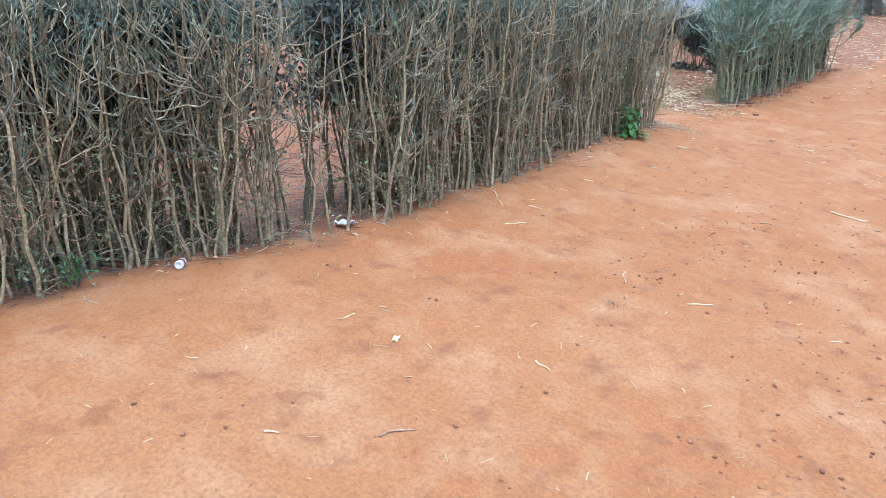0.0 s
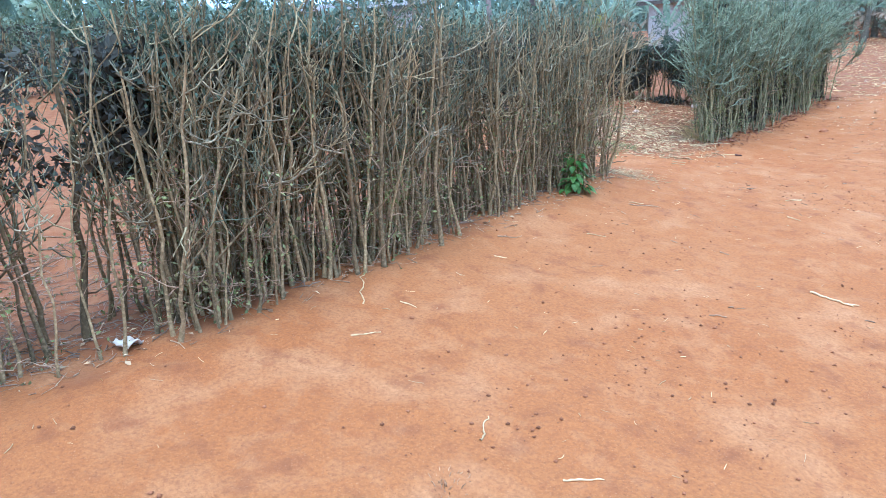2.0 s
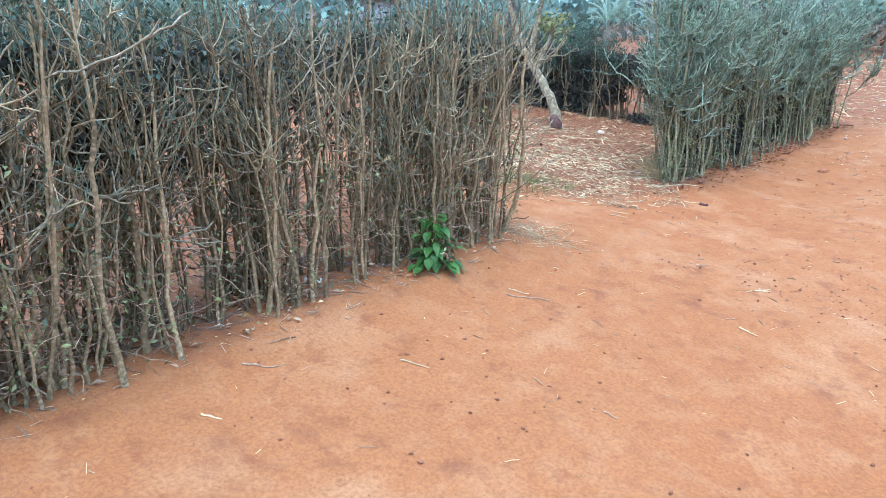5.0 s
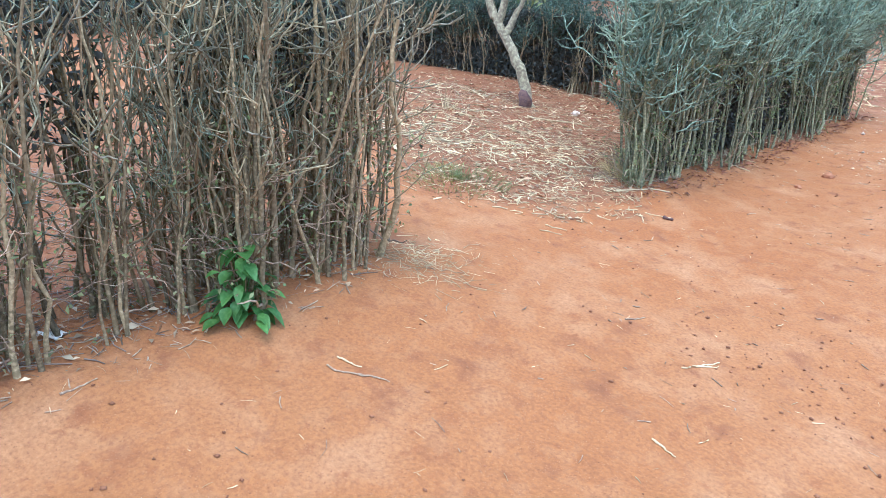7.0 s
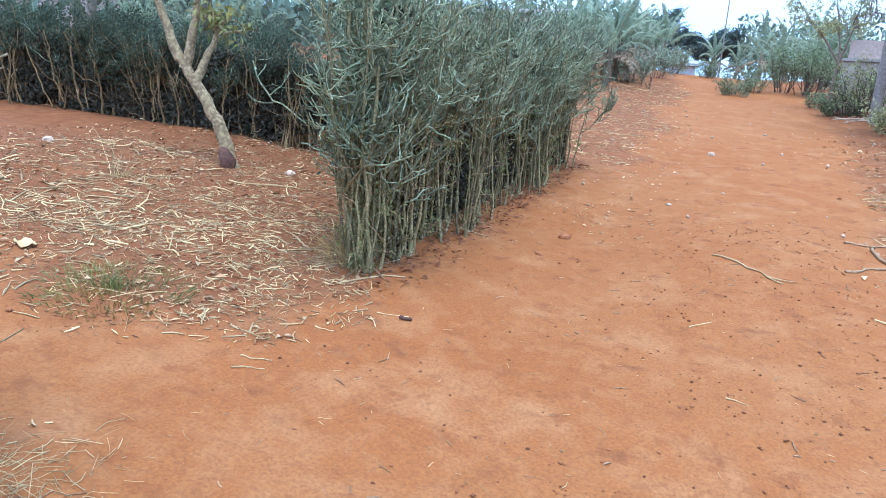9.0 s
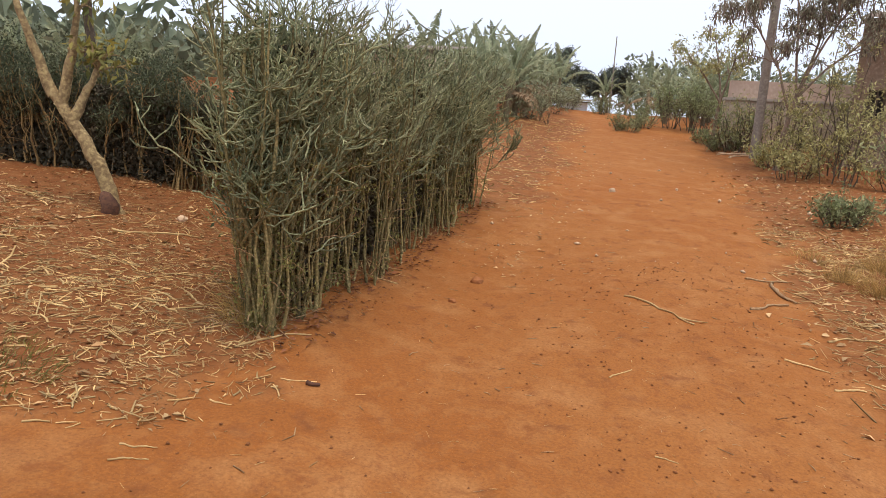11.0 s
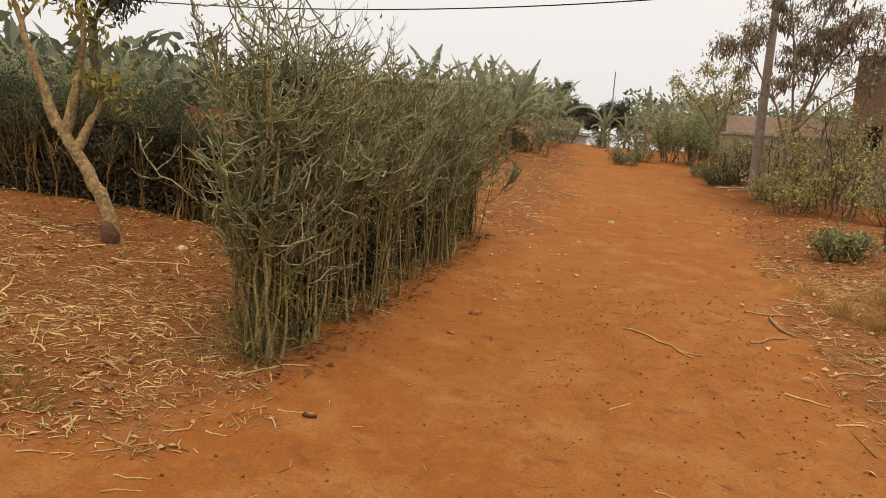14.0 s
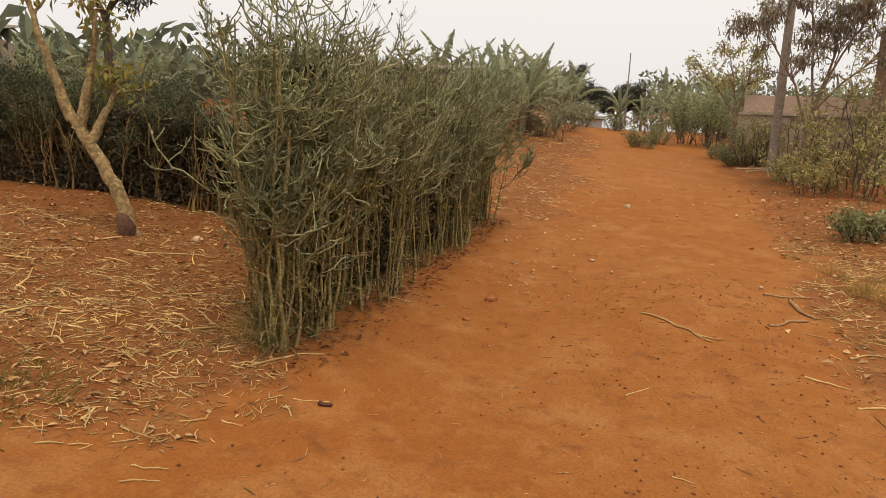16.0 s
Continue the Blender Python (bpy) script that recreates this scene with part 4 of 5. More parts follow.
# bushes and shrubs along the road's right bank and at its end
bushes = "bushes beside the road"
shrub("bush", "low silvery green bush on the road's bank", "bush", 2.0, 17.1, 0.5, 0.42, 26, 1500, 0.075, M_BUSH, 62, group=bushes, leafy=0.1, foot=0.2)
shrub("bush", "low grey-green bush at the road's edge", "bush", 1.95, 26.5, 0.6, 0.55, 26, 1500, 0.08, M_BUSH, 63, group=bushes, leafy=0.1, foot=0.3)
shrub("bush", "small grey-green bush at the road's edge", "bush", 1.75, 28.6, 0.5, 0.4, 20, 900, 0.08, M_BUSH, 64, group=bushes, leafy=0.1, foot=0.3)
shrub("bush", "round grey-green bush beside the road's bend", "bush", -0.5, 30.2, 0.65, 0.5, 26, 1300, 0.08, M_BUSH, 65, group=bushes, leafy=0.1, foot=0.3)
shrub("bush", "round green bush beside the road's bend", "bush", 0.1, 32.3, 0.85, 0.6, 26, 1300, 0.09, M_BUSH, 66, group=bushes, leafy=0.1, foot=0.3)
shrub("bush", "round yellowish bush where the road bends", "bush", -1.3, 37.5, 0.9, 0.7, 26, 1300, 0.09, M_BUSH, 67, group=bushes, leafy=0.1, foot=0.3)
tall_bush = "tall bushes along the plot"
rng = np.random.default_rng(71)
for i in range(7):
    shrub("bush", "tall dusty green bush with bare lower stems", "bush", 1.2 + i * 0.42 + rng.uniform(-0.2, 0.2), 33.5 - i * 0.7, rng.uniform(1.5, 1.9), 0.75, 16, 1500, 0.11, M_BUSH, 72 + i, group=tall_bush, leafy=0.3, foot=0.3)
for bx, by, bh, sd in ((-3.5, 30.8, 1.1, 151), (-4.3, 32.5, 1.3, 152), (-3.3, 35.0, 1.2, 153), (-2.9, 39.0, 1.2, 154), (-5.2, 30.2, 1.4, 155)):
    shrub("bush", "pale green undergrowth before the banana grove", "bush", bx, by, bh, 0.7, 14, 1300, 0.12, M_PALEBUSH, sd, group="undergrowth before the grove", leafy=0.1, foot=0.4)
shrub("bush", "dense green bush beside the pole", "bush", 2.1, 26.4, 1.3, 0.6, 18, 1300, 0.1, M_BUSH, 79, group=tall_bush, leafy=0.2, foot=0.3)
for bx, by, bh, br, n, lv, sd in ((2.5, 21.6, 0.9, 0.5, 12, 1000, 81), (2.95, 20.9, 1.5, 0.5, 7, 850, 82), (2.5, 23.2, 0.7, 0.6, 10, 800, 83), (3.3, 21.6, 2.2, 0.45, 5, 900, 84), (3.9, 20.4, 0.8, 0.7, 10, 800, 85), (2.35, 26.3, 1.5, 0.6, 9, 520, 161), (3.0, 25.6, 1.9, 0.6, 8, 520, 162), (3.5, 24.2, 1.7, 0.6, 8, 520, 163), (3.2, 22.6, 2.6, 0.5, 5, 900, 165), (2.75, 22.6, 1.8, 0.4, 5, 650, 88)):
    shrub("shrub", "straggly yellowish green shrub on the bank", "shrub", bx, by, bh, br, n, lv, 0.1, M_DRYLEAF, sd, group="straggly roadside shrubs", leafy=0.15, foot=0.35)
shrub("sapling", "thin bare sapling with few leaves on the bank", "sapling", 2.75, 17.6, 1.3, 0.3, 3, 120, 0.1, M_BUSH, 86, leafy=0.5, foot=0.05, thin=1.4)
shrub("sapling", "tiny bare sapling on the mound", "sapling", -2.95, 29.8, 0.75, 0.4, 4, 60, 0.06, M_DRYLEAF, 87, leafy=0.4, foot=0.05, thin=1.3)
for tx, ty, th, tn, sd in ((1.22, 14.3, 0.3, 160, 91), (1.45, 13.9, 0.38, 240, 92), (1.75, 14.8, 0.36, 200, 93), (1.1, 15.0, 0.22, 90, 94), (2.3, 15.6, 0.4, 200, 95), (2.0, 12.6, 0.35, 180, 96)):
    tuft("dry yellow-brown grass tuft on the bank", tx, ty, th, tn, M_DRYGRASS, sd, 0.2)
for tx, ty, th, tn, sd in ((-3.36, 11.1, 0.32, 110, 101), (-3.25, 10.85, 0.25, 90, 102), (-3.5, 11.5, 0.3, 70, 103)):
    tuft("dry greenish grass tuft at the hedge's foot", tx, ty, th, tn, M_DRYGRASS, sd, 0.13)
for tx, ty, th, tn, sd in ((-3.2, 10.95, 0.34, 60, 171), (-3.28, 11.35, 0.38, 50, 172), (-3.08, 10.78, 0.22, 40, 173)):
    tuft("long green grass blades at the hedge's foot", tx, ty, th, tn, M_SPRIG, sd, 0.07)
tuft("flat patch of greenish dry grass in the yard", -4.0, 9.6, 0.09, 700, M_YARDLEAF, 104, 0.42)
tuft("dry matted grass clump trodden into the road", -1.38, 3.18, 0.035, 70, M_CHAFF, 105, 0.09)
tuft("pale dry wisps standing in the yard", -5.6, 11.2, 0.5, 14, M_STRAW, 106, 0.1)


def canopy_tree(name, label, x, y, trunk, limbs, leaves, leaf_len, mat, bark, seed, fork_spread=0.5, twig_len=(0.3, 0.9), trunk_r=0.08, hang=-0.4, limb_r=0.5, per_limb=7, from_share=0.3):
    """A tree from its trunk's line and its limbs' lines (relative to its foot); twigs and leaves grow from the limbs."""
    rng = np.random.default_rng(seed)
    root = tagged(new(name), label, "tree")
    root.location = (x, y, float(land(x, y)))

    def line(pts, k):
        pts = np.array(pts, float)
        t = np.linspace(0, len(pts) - 1, k)
        i = np.minimum(t.astype(int), len(pts) - 2)
        fr = (t - i)[:, None]
        q = pts[i] * (1 - fr) + pts[i + 1] * fr
        q[1:-1] = (q[:-2] + 2 * q[1:-1] + q[2:]) / 4
        q[1:-1] += rng.normal(0, trunk_r * 0.12, (k - 2, 3))
        return q
    T = line(trunk, 14)
    r = trunk_r * np.linspace(1.0, 0.62, 14)
    r[0] *= 1.35
    v, f = tube_arrays(T[None], r[None], 10)
    child("trunk", mesh_np("trunk", v, f, bark, True), root)
    LP, LR = [], []
    for l in limbs:
        q = line(l, 10)
        rr = trunk_r * limb_r * np.linspace(1.0, 0.3, 10)
        v, f = tube_arrays(q[None], rr[None], 7)
        child("limb", mesh_np("limb", v, f, bark, True), root)
        LP.append(q)
        LR.append(rr)
    LP, LR = np.array(LP), np.array(LR)
    p1, q1 = offshoots(rng, LP, LR, len(limbs) * per_limb, from_share, 1.0, *twig_len, fork_spread, 0.6, 7, 0.6, 0.1)
    p2, q2 = offshoots(rng, p1, q1, len(p1) * 4, 0.3, 1.0, twig_len[0] * 0.5, twig_len[1] * 0.5, 0.6, 0.6, 5, 0.7, hang)
    v, f = merge([tube_arrays(p1, q1, 4), tube_arrays(p2, q2, 3)])
    child("twig_mass", mesh_np("twig_mass", v, f, bark), root, "", "stuff")
    src = np.concatenate([p1[:, 3:].reshape(-1, 3), p2.reshape(-1, 3)])
    c = src[rng.integers(0, len(src), leaves)] + rng.normal(0, leaf_len * 0.6, (leaves, 3))
    v, f = leaf_arrays(c, random_dirs(rng, leaves, hang * 2), random_dirs(rng, leaves, 0.7), rng.uniform(0.6, 1.2, leaves) * leaf_len, rng.uniform(0.22, 0.4, leaves) * leaf_len)
    child("crown", mesh_np("crown", v, f, mat), root, "", "stuff")
    return root, p2


# leaning tree in the yard, with its cut foot
yard_tree, _ = canopy_tree("tree", "crooked pale-barked young tree leaning over the yard", -5.55, 12.62, ((0.04, 0, -0.05), (-0.01, 0, 0.18), (-0.07, 0, 0.36), (-0.2, 0, 0.6), (-0.43, 0, 0.85), (-0.56, 0, 1.05)),
    (((-0.55, 0, 1.02), (-0.7, 0, 1.35), (-0.78, -0.1, 1.75), (-0.95, -0.1, 2.3)), ((-0.5, 0, 0.93), (-0.41, 0.05, 1.3), (-0.33, 0.05, 1.65), (-0.25, 0, 2.0)), ((-0.38, 0, 0.8), (-0.29, 0.1, 1.05), (-0.15, 0.15, 1.4))),
    420, 0.12, M_YARDLEAF, M_BARK, 111, trunk_r=0.078, twig_len=(0.15, 0.45), limb_r=0.72, per_limb=5, from_share=0.75)
child("cut_stub", mesh_np("cut_stub", *tube_arrays(np.array([[[0.03, -0.06, -0.04], [0.06, -0.08, 0.06], [0.0, -0.07, 0.15], [-0.03, -0.06, 0.18]]]), np.array([[0.085, 0.08, 0.06, 0.025]]), 9), M_STUB, True), yard_tree, "dark cut stub at the trunk's foot")
canopy_tree("tree", "slim dark trunk in front of the back hedge", -8.85, 14.15, ((0, 0, -0.05), (0.02, 0, 1.2), (0, 0, 2.6)), (((0, 0, 2.5), (0.5, 0.2, 3.2), (1.0, 0.2, 3.6)), ((0, 0, 2.6), (-0.6, 0, 3.3), (-1.2, 0.3, 3.7)), ((0, 0, 2.6), (0, 0.7, 3.6), (0.2, 1.2, 4.0))),
            2600, 0.13, M_TREELEAF, M_BROWNBARK, 112, trunk_r=0.075, twig_len=(0.4, 0.9))
canopy_tree("tree", "dark mango-like tree behind the yard hedge", -10.3, 18.2, ((0, 0, -0.05), (0.05, 0, 1.2), (0, 0, 2.2)), (((0, 0, 2.1), (0.5, -0.2, 2.8), (1.2, -0.4, 3.4)), ((0, 0, 2.2), (-0.6, 0, 3.0), (-1.4, 0.3, 3.5)), ((0, 0, 2.2), (0.1, 0.7, 3.2), (0.3, 1.4, 4.0)), ((0, 0, 2.2), (0, -0.6, 3.0), (0.2, -1.2, 3.6))),
            9000, 0.16, M_TREELEAF, M_DARKBARK, 113, trunk_r=0.11, twig_len=(0.4, 1.0), per_limb=14, hang=-0.8)
# thin trees with dry seed pods above the bank
pod_limbs = (((0.2, 0, 1.5), (0.4, -0.1, 2.3), (0.9, -0.2, 3.3), (1.5, -0.3, 3.9)), ((0.1, 0, 1.2), (-0.2, 0, 2.0), (-0.7, -0.1, 2.8), (-1.1, 0, 3.3)), ((0.2, 0, 1.4), (0.1, 0.1, 2.4), (0.0, 0.1, 3.4), (-0.2, 0, 4.2)), ((0.2, 0, 1.5), (0.7, 0.2, 2.1), (1.5, 0.2, 2.8), (2.4, 0.1, 3.4)), ((0.2, 0, 1.6), (0.5, 0.1, 2.6), (0.5, 0.1, 3.8), (0.8, 0, 4.6)))
pod_tree, pod_twigs = canopy_tree("tree", "sparse thin tree with dry hanging seed pods", 2.45, 23.0, ((0, 0, -0.05), (0.05, 0, 0.8), (0.2, 0, 1.6)), pod_limbs, 11000, 0.085, M_PODLEAF, M_BROWNBARK, 114, trunk_r=0.062, twig_len=(0.4, 1.15), hang=-0.7, per_limb=17)
rngp = np.random.default_rng(115)
pods = pod_twigs.reshape(-1, 3)[rngp.integers(0, pod_twigs.shape[0] * pod_twigs.shape[1], 900)]
pp = grow(rngp, pods, rngp.uniform(0.12, 0.26, 900), unit(np.column_stack([rngp.normal(0, 0.2, (900, 2)), -np.ones(900)])), 4, 0.1)
child("pod_mass", mesh_np("pod_mass", *tube_arrays(pp, np.tile([[0.006, 0.013, 0.013, 0.004]], (900, 1)), 4), M_POD), pod_tree, "dry brown seed pods", "stuff")
canopy_tree("tree", "slender leafy tree beside the wall", 1.75, 27.6, ((0, 0, -0.05), (0.05, 0, 0.7), (0.1, 0, 1.3)), (((0.1, 0, 1.2), (-0.3, 0, 1.8), (-0.9, 0, 2.5)), ((0.1, 0, 1.3), (0.3, 0, 2.1), (0.4, 0, 2.9)), ((0.1, 0, 1.3), (0, 0.2, 2.1), (-0.2, 0.3, 3.0))),
            1500, 0.13, M_DRYLEAF, M_BROWNBARK, 116, trunk_r=0.06, twig_len=(0.3, 0.7), per_limb=7)
# broad dark tree at the road's far end
far_limbs = tuple(((0, 0, 1.5), (1.7 * math.cos(a), 1.7 * math.sin(a), 2.6 + 0.6 * (i % 3)), (2.7 * math.cos(a), 2.7 * math.sin(a), 3.2 + 0.9 * (i % 3))) for i, a in enumerate(np.linspace(0, 6.28, 10)[:-1]))
canopy_tree("tree", "broad dark tree at the far end of the road", -1.6, 76.0, ((0, 0, -0.1), (0, 0, 0.8), (0, 0, 1.6)), far_limbs, 24000, 0.34, M_TREELEAF, M_DARKBARK, 117, trunk_r=0.25, twig_len=(0.5, 1.4), per_limb=14, hang=0.1)[0].scale = (0.8, 0.8, 0.72)
canopy_tree("tree", "dark tree behind the distant grove", -7.5, 84.0, ((0, 0, -0.1), (0, 0, 0.7), (0, 0, 1.2)), far_limbs, 9000, 0.32, M_TREELEAF, M_DARKBARK, 118, trunk_r=0.2, twig_len=(0.4, 1.1), per_limb=14, hang=0.1)

# woods along the skyline
rng = np.random.default_rng(119)
n = 90000
wx, wy = rng.uniform(-110, 110, n), rng.uniform(62, 120, n)
crest = 3.0 + 2.4 * (lattice(wx, wy, 5.0, 41) + 0.5) + 1.2 * lattice(wx, wy, 1.6, 42)
wz = land(wx, wy) + crest * rng.random(n) ** 0.6
keep = np.abs(wx + 2.3) > 2.6
v, f = leaf_arrays(np.column_stack([wx, wy, wz])[keep], random_dirs(rng, n, 0.6)[keep], random_dirs(rng, n, 0.5)[keep], rng.uniform(0.3, 0.7, n)[keep], rng.uniform(0.15, 0.35, n)[keep])
tagged(new("woods", mesh_np("woods", v, f, M_FARLEAF)), "hazy green scrub and groves along the skyline", "woods", kind="stuff")
n = 16000
wx, wy = rng.uniform(-40, -16.5, n), rng.uniform(-25, 62, n)
wz = land(wx, wy) + (2.2 + 2.0 * lattice(wx, wy, 4.0, 43)) * rng.random(n) ** 0.6
v, f = leaf_arrays(np.column_stack([wx, wy, wz]), random_dirs(rng, n, 0.6), random_dirs(rng, n, 0.5), rng.uniform(0.4, 1.1, n), rng.uniform(0.2, 0.45, n))
tagged(new("woods", mesh_np("woods", v, f, M_FARLEAF)), "dense green plantation behind the yard", "woods", kind="stuff")

# ---- buildings, poles, wire ----


def box(bm, x0, x1, y0, y1, z0, z1):
    r = bmesh.ops.create_cube(bm, size=1)
    bmesh.ops.scale(bm, vec=(x1 - x0, y1 - y0, z1 - z0), verts=r["verts"])
    bmesh.ops.translate(bm, vec=((x0 + x1) / 2, (y0 + y1) / 2, (z0 + z1) / 2), verts=r["verts"])
    return r["verts"]


def box_bm(*b, bevel=0.0):
    bm = bmesh.new()
    box(bm, *b)
    if bevel:
        bmesh.ops.bevel(bm, geom=bm.edges[:], offset=bevel, segments=2, affect="EDGES")
    return bm


def roof_sheet(x0, x1, y0, y1, za, zb, pitch=0.076):
    """Corrugated sheet sloping from za at y0 to zb at y1, with its thickness."""
    n = int((x1 - x0) / (pitch / 4))
    X = np.linspace(x0, x1, n)
    W2 = 0.012 * np.sin(X * 2 * math.pi / pitch)
    rows = [np.stack([X, np.full(n, yy), zz + W2 + dz], -1) for dz in (0.0, -0.006) for yy, zz in ((y0, za), (y1, zb))]
    V = np.concatenate(rows)
    i = np.arange(n - 1)
    F = np.concatenate([np.stack([i, i + 1, n + i + 1, n + i], -1), np.stack([2 * n + i, 3 * n + i, 3 * n + i + 1, 2 * n + i + 1], -1), np.stack([i, 2 * n + i, 2 * n + i + 1, i + 1], -1)])
    return V, F


def house(label, x0, x1, y0, y1, top, roof_up, wall_mat, windows=(), eave=0.3):
    """A one-storey house: walls of real thickness with window openings in the front, and a sheet roof."""
    root = tagged(new("house"), label, "house")
    g = float(min(land(x0, y0), land(x1, y0), land(x0, y1))) - 0.15
    root.location = (x0, y0, g)
    w, d, h = x1 - x0, y1 - y0, top - g
    t = 0.25
    cuts = sorted(windows)
    edges = [0.0]
    for a, b, lo, hi in cuts:
        part("wall", box_bm(edges[-1], a, 0, t, 0, h), wall_mat, root)
        part("wall", box_bm(a, b, 0, t, 0, lo - g), wall_mat, root)
        part("wall", box_bm(a, b, 0, t, hi - g, h), wall_mat, root)
        win = part("window", box_bm(a + 0.003, b - 0.003, t * 0.55, t * 0.62, lo - g, hi - g), M_DARK, root, "dark window opening")
        bm = box_bm(a + 0.003, a + 0.06, t * 0.3, t * 0.54, lo - g, hi - g)
        box(bm, b - 0.06, b - 0.003, t * 0.3, t * 0.54, lo - g, hi - g)
        box(bm, (a + b) / 2 - 0.02, (a + b) / 2 + 0.02, t * 0.32, t * 0.53, lo - g, hi - g)
        part("frame", bm, M_DARKBARK, win)
        edges.append(b)
    part("wall", box_bm(edges[-1], w, 0, t, 0, h), wall_mat, root)
    part("wall", box_bm(0, t, t, d - t, 0, h), wall_mat, root)
    part("wall", box_bm(w - t, w, t, d - t, 0, h), wall_mat, root)
    part("wall", box_bm(0, w, d - t, d, 0, h), wall_mat, root)
    v, f = roof_sheet(-eave, w + eave, -eave - 0.05, d + eave, h + 0.03, h + 0.03 + roof_up)
    child("roof", mesh_np("roof", v, f, M_ROOF), root, "weathered corrugated iron roof")
    part("fascia", box_bm(0.02 - eave, w + eave - 0.02, -eave - 0.03, 0.01 - eave, h - 0.1, h + 0.008), M_DARKBARK, root)
    return root


house("low plastered house with an iron roof behind the yard", -9.6, -5.6, 24.2, 28.2, 3.22, 0.5, M_WALL)
house("pinkish plastered house beyond the yard hedge", -22.5, -17.6, 20.5, 24.0, 3.9, 0.6, M_PINKWALL).rotation_euler = (0, 0, radians(30))
mud_house = house("brown mud-walled house beside the road", 4.0, 8.8, 24.0, 28.0, 4.2, 0.7, M_BRICK, ((0.28, 0.62, 2.15, 2.75), (1.5, 2.1, 2.15, 2.75)), 0.06)
mud_house.rotation_euler = (0, 0, radians(-20))
house("grey shed at the road's far end", -4.4, -2.6, 63.0, 66.0, 3.15, 0.25, M_WHITEWALL)
plot = tagged(new("plot_wall"), "low earth-plastered plot wall with a ledge", "wall")
plot.location = (1.95, 27.4, float(land(2.75, 27.4)) - 0.15)
pz = plot.location[2]
part("lower_wall", box_bm(0, 3.6, 0.0, 0.35, 0, 2.52 - pz, bevel=0.01), M_WALL, plot)
part("ledge", box_bm(-0.03, 3.6, -0.05, 0.38, 2.524 - pz, 2.6 - pz, bevel=0.008), M_PALEWALL, plot, "pale worn ledge")
part("upper_wall", box_bm(0.1, 3.6, 0.1, 0.34, 2.603 - pz, 3.05 - pz, bevel=0.01), M_PINKWALL, plot)


def pole(label, x, y, top, r, arm=True):
    root = tagged(new("utility_pole"), label, "utility pole", "wooden utility poles")
    z = float(land(x, y))
    root.location = (x, y, z)
    P = np.array([[[0, 0, -0.1], [0.01, 0, (top - z) * 0.5], [0.03, 0, top - z]]])
    v, f = tube_arrays(P, np.array([[r, r * 0.9, r * 0.75]]), 10)
    child("post", mesh_np("post", v, f, M_POLE, True), root)
    if arm:
        part("cross_arm", box_bm(-0.25, 0.25, -0.03, 0.03, top - z - 0.35, top - z - 0.27, bevel=0.01), M_POLE, root)
    return root


pole("weathered grey wooden utility pole beside the wall", 2.38, 25.0, 6.3, 0.11)
pole("tall slim utility pole beyond the road's end", -0.88, 60.0, 7.75, 0.05, False)
wx = np.linspace(-27.0, 2.38, 40)
wp = np.stack([wx, np.full(40, 24.92), 5.134 + 0.00473 * (wx + 9.15) ** 2], -1)
wire = tagged(new("overhead_wire", mesh_np("overhead_wire", *tube_arrays(wp[None], np.full((1, 40), 0.016), 5), M_DARK)), "dark overhead wire slung between poles", "wire")
pole("weathered wooden utility pole behind the grove", -27.0, 25.0, 7.0, 0.11)

# brushwood by the wall
rng = np.random.default_rng(121)
for i in range(9):
    stick(2.15 + rng.uniform(-0.3, 0.4), 25.6 + rng.uniform(-0.4, 0.4), rng.uniform(0.5, 1.0), rng.uniform(-40, 60), rng, 0.018, M_PALE, "pale bare branch in the brushwood heap", "branch")

# ---- small things ----


def tin(x, y):
    """A small white tin on its side, open end towards the road."""
    root = tagged(new("tin_can"), "small white printed tin lying on its side", "can")
    root.location = (x, y, float(ground_z(x, y)) + 0.026)
    root.rotation_euler = (0, radians(90), radians(-52))
    root.scale = (0.66, 0.66, 0.66)
    def lathe(profile, mat, name, label=""):
        n = 24
        a = np.arange(n) * 2 * np.pi / n
        V = np.array([[r * c, r * s2, z] for r, z in profile for c, s2 in zip(np.cos(a), np.sin(a))])
        F = [[i * n + j, i * n + (j + 1) % n, (i + 1) * n + (j + 1) % n, (i + 1) * n + j] for i in range(len(profile) - 1) for j in range(n)]
        return child(name, mesh_np(name, V, np.array(F), mat, True), root, label)
    lathe(((0.001, -0.045), (0.031, -0.045), (0.034, -0.042), (0.034, 0.028)), M_WHITE, "body")
    lathe(((0.0345, -0.02), (0.0346, -0.0195), (0.0346, 0.008), (0.0345, 0.0085)), M_REDPRINT, "printed_band", "dark red printed band")
    lathe(((0.034, 0.028), (0.036, 0.03), (0.036, 0.043), (0.033, 0.046), (0.024, 0.0465), (0.023, 0.0445), (0.001, 0.0445)), M_WHITE, "lid")


tin(-3.3, 1.91)


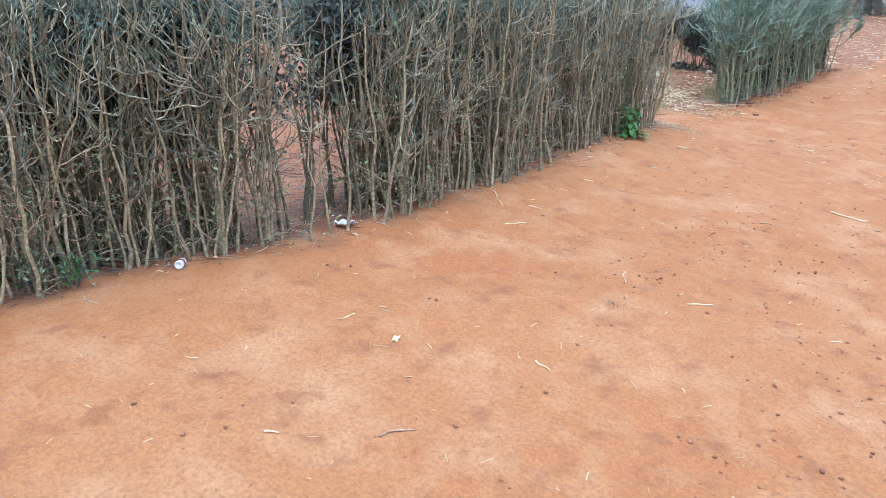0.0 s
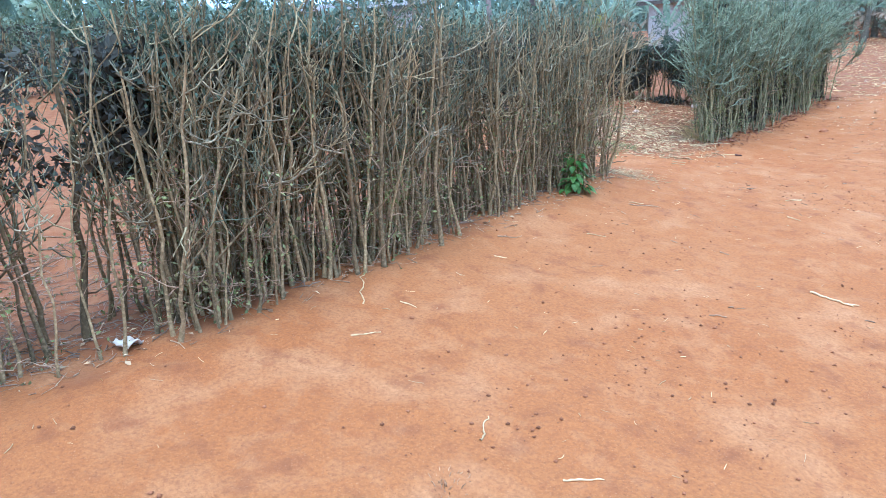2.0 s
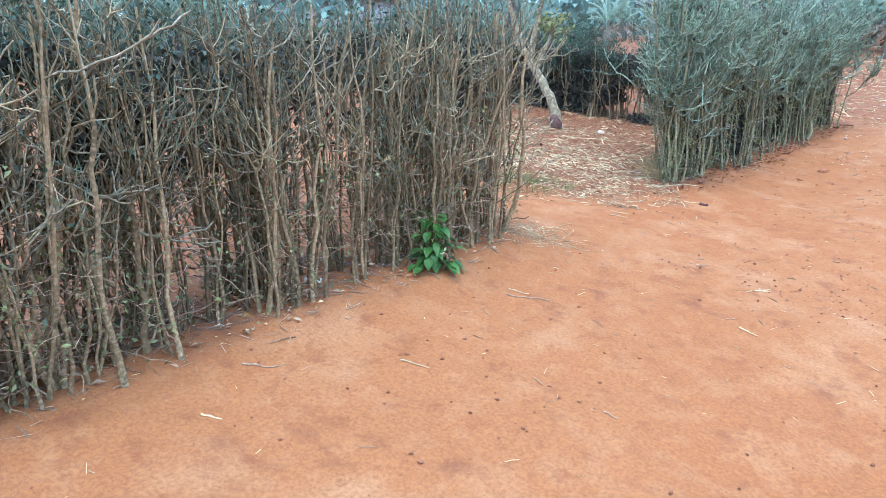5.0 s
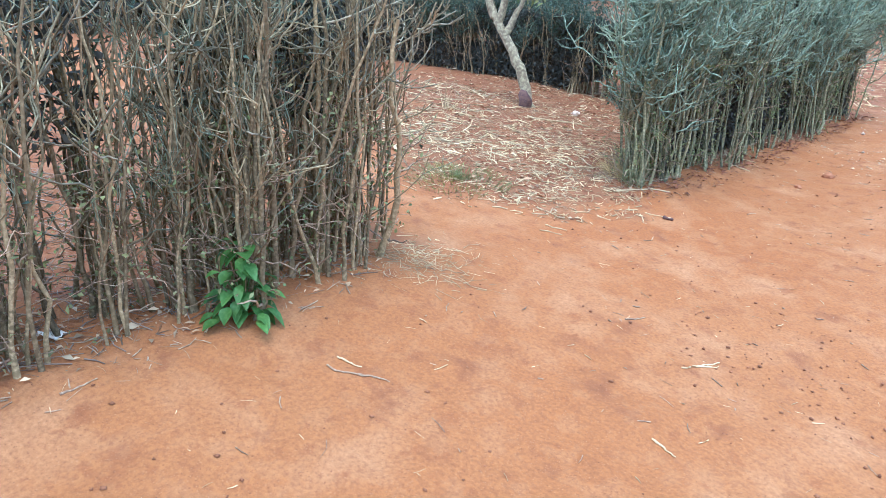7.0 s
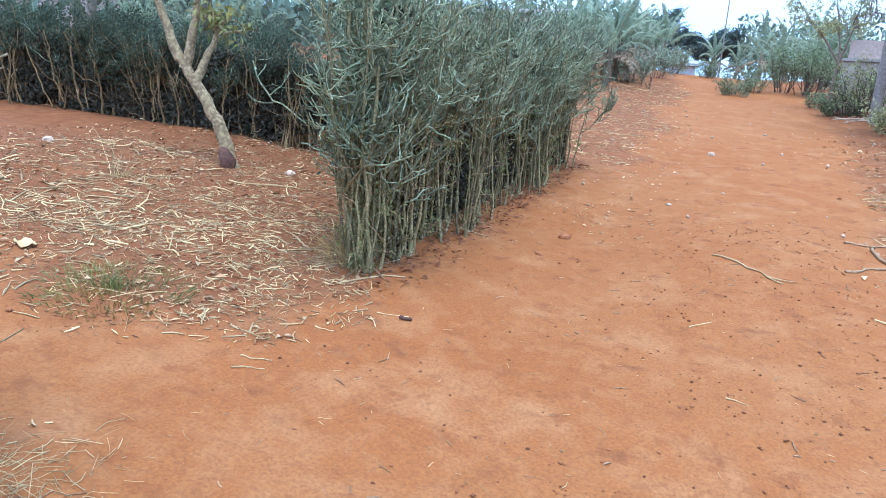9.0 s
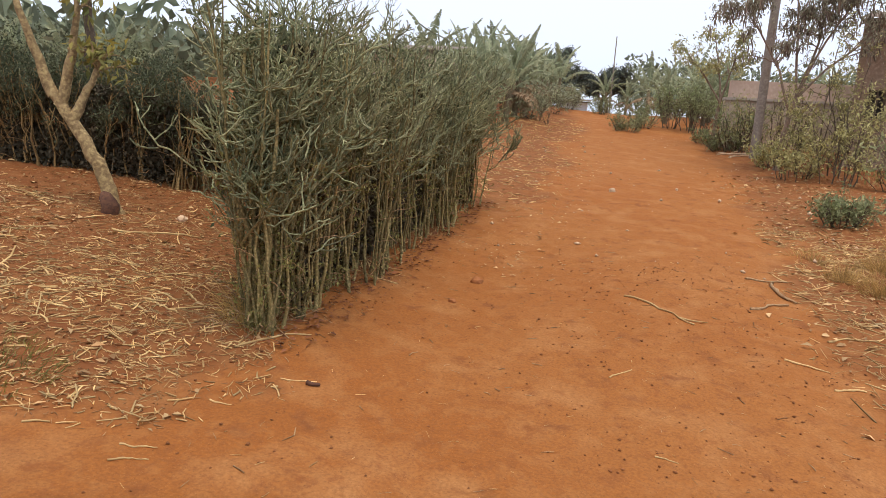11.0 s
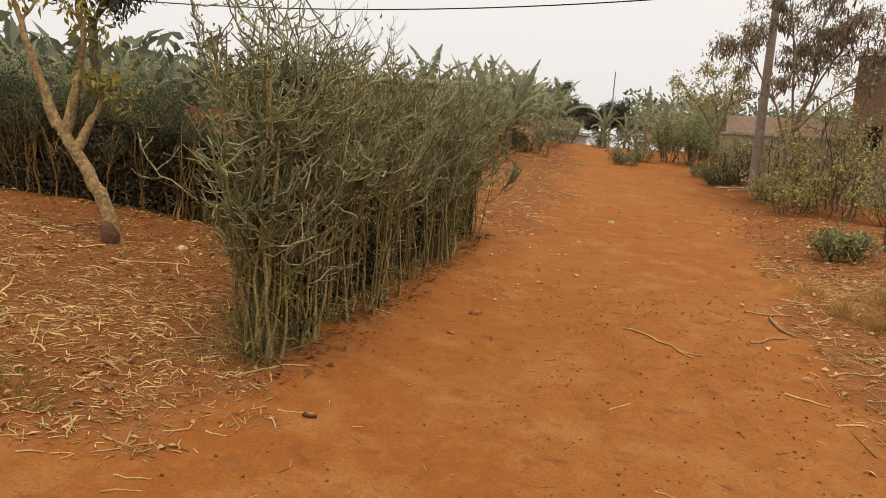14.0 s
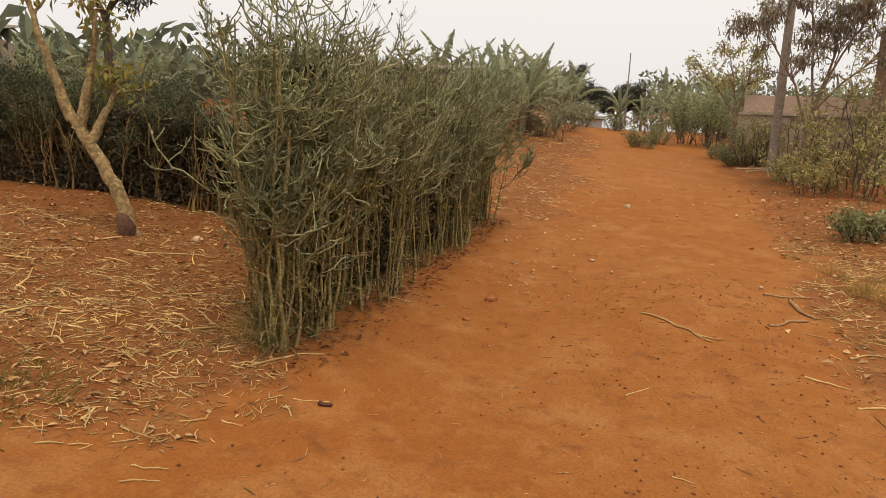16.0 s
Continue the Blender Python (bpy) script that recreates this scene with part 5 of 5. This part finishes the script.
def paper(x, y, size, seed, label, mat=None):
    rng = np.random.default_rng(seed)
    n = 9
    g = np.linspace(-0.5, 0.5, n)
    X, Y = np.meshgrid(g, g)
    Z = (lattice(X * 5 + seed, Y * 5, 1.0, seed) + 0.6) * 0.32
    X = X * (1 + 0.35 * lattice(Y * 6, X * 3, 1.0, seed + 1))
    V = np.stack([X * size, Y * size * 0.7, np.maximum(Z, 0.02) * size], -1).reshape(-1, 3)
    i = np.arange(n * n).reshape(n, n)
    F = np.stack([i[:-1, :-1], i[:-1, 1:], i[1:, 1:], i[1:, :-1]], -1).reshape(-1, 4)
    ob = new("paper_scrap", mesh_np("paper_scrap", V, F, mat or M_WHITE))
    so = ob.modifiers.new("thickness", "SOLIDIFY")
    so.thickness = 0.002
    ob.matrix_basis = pose(x, y, float(ground_z(x, y)), 6, 4, rng.uniform(0, 360))
    return tagged(ob, label, "litter", "paper scraps")


paper(-3.17, 3.0, 0.14, 1, "crumpled white plastic scrap at the hedge's foot")
paper(-3.34, 4.17, 0.1, 2, "crumpled cream paper under the hedge", M_STRAW)
paper(-3.3, 6.36, 0.09, 3, "small white paper under the hedge")
paper(-4.83, 9.75, 0.13, 4, "pale torn husk lying in the yard", M_STRAW)
paper(-1.93, 2.1, 0.045, 5, "small pale dry leaf on the road", M_STRAW)


def stone(x, y, r, seed, label, mat):
    bm = bmesh.new()
    bmesh.ops.create_icosphere(bm, subdivisions=2, radius=r)
    noise.seed_set(seed)
    for v in bm.verts:
        v.co *= 1 + 0.35 * noise.noise(v.co * (1.6 / r) + Vector((seed, 0, 0)))
        v.co.z *= 0.7
    me = bpy.data.meshes.new("stone")
    bm.to_mesh(me)
    bm.free()
    me.materials.append(mat)
    ob = new("stone", me)
    ob.location = (x, y, float(ground_z(x, y)) + r * 0.35)
    return tagged(ob, label, "stone", "loose stones")


for sx, sy, sr, sd, sm in ((-0.96, 18.17, 0.06, 3, M_PALE), (-2.12, 12.82, 0.05, 4, M_CLOD), (-5.0, 12.9, 0.05, 5, M_PALE), (-6.9, 11.7, 0.05, 6, M_PALE), (-2.2, 12.2, 0.03, 7, M_CLOD), (-4.4, 14.0, 0.06, 8, M_PALE)):
    stone(sx, sy, sr, sd, "pale loose stone on the ground" if sm is M_PALE else "reddish clod of earth on the road", sm)
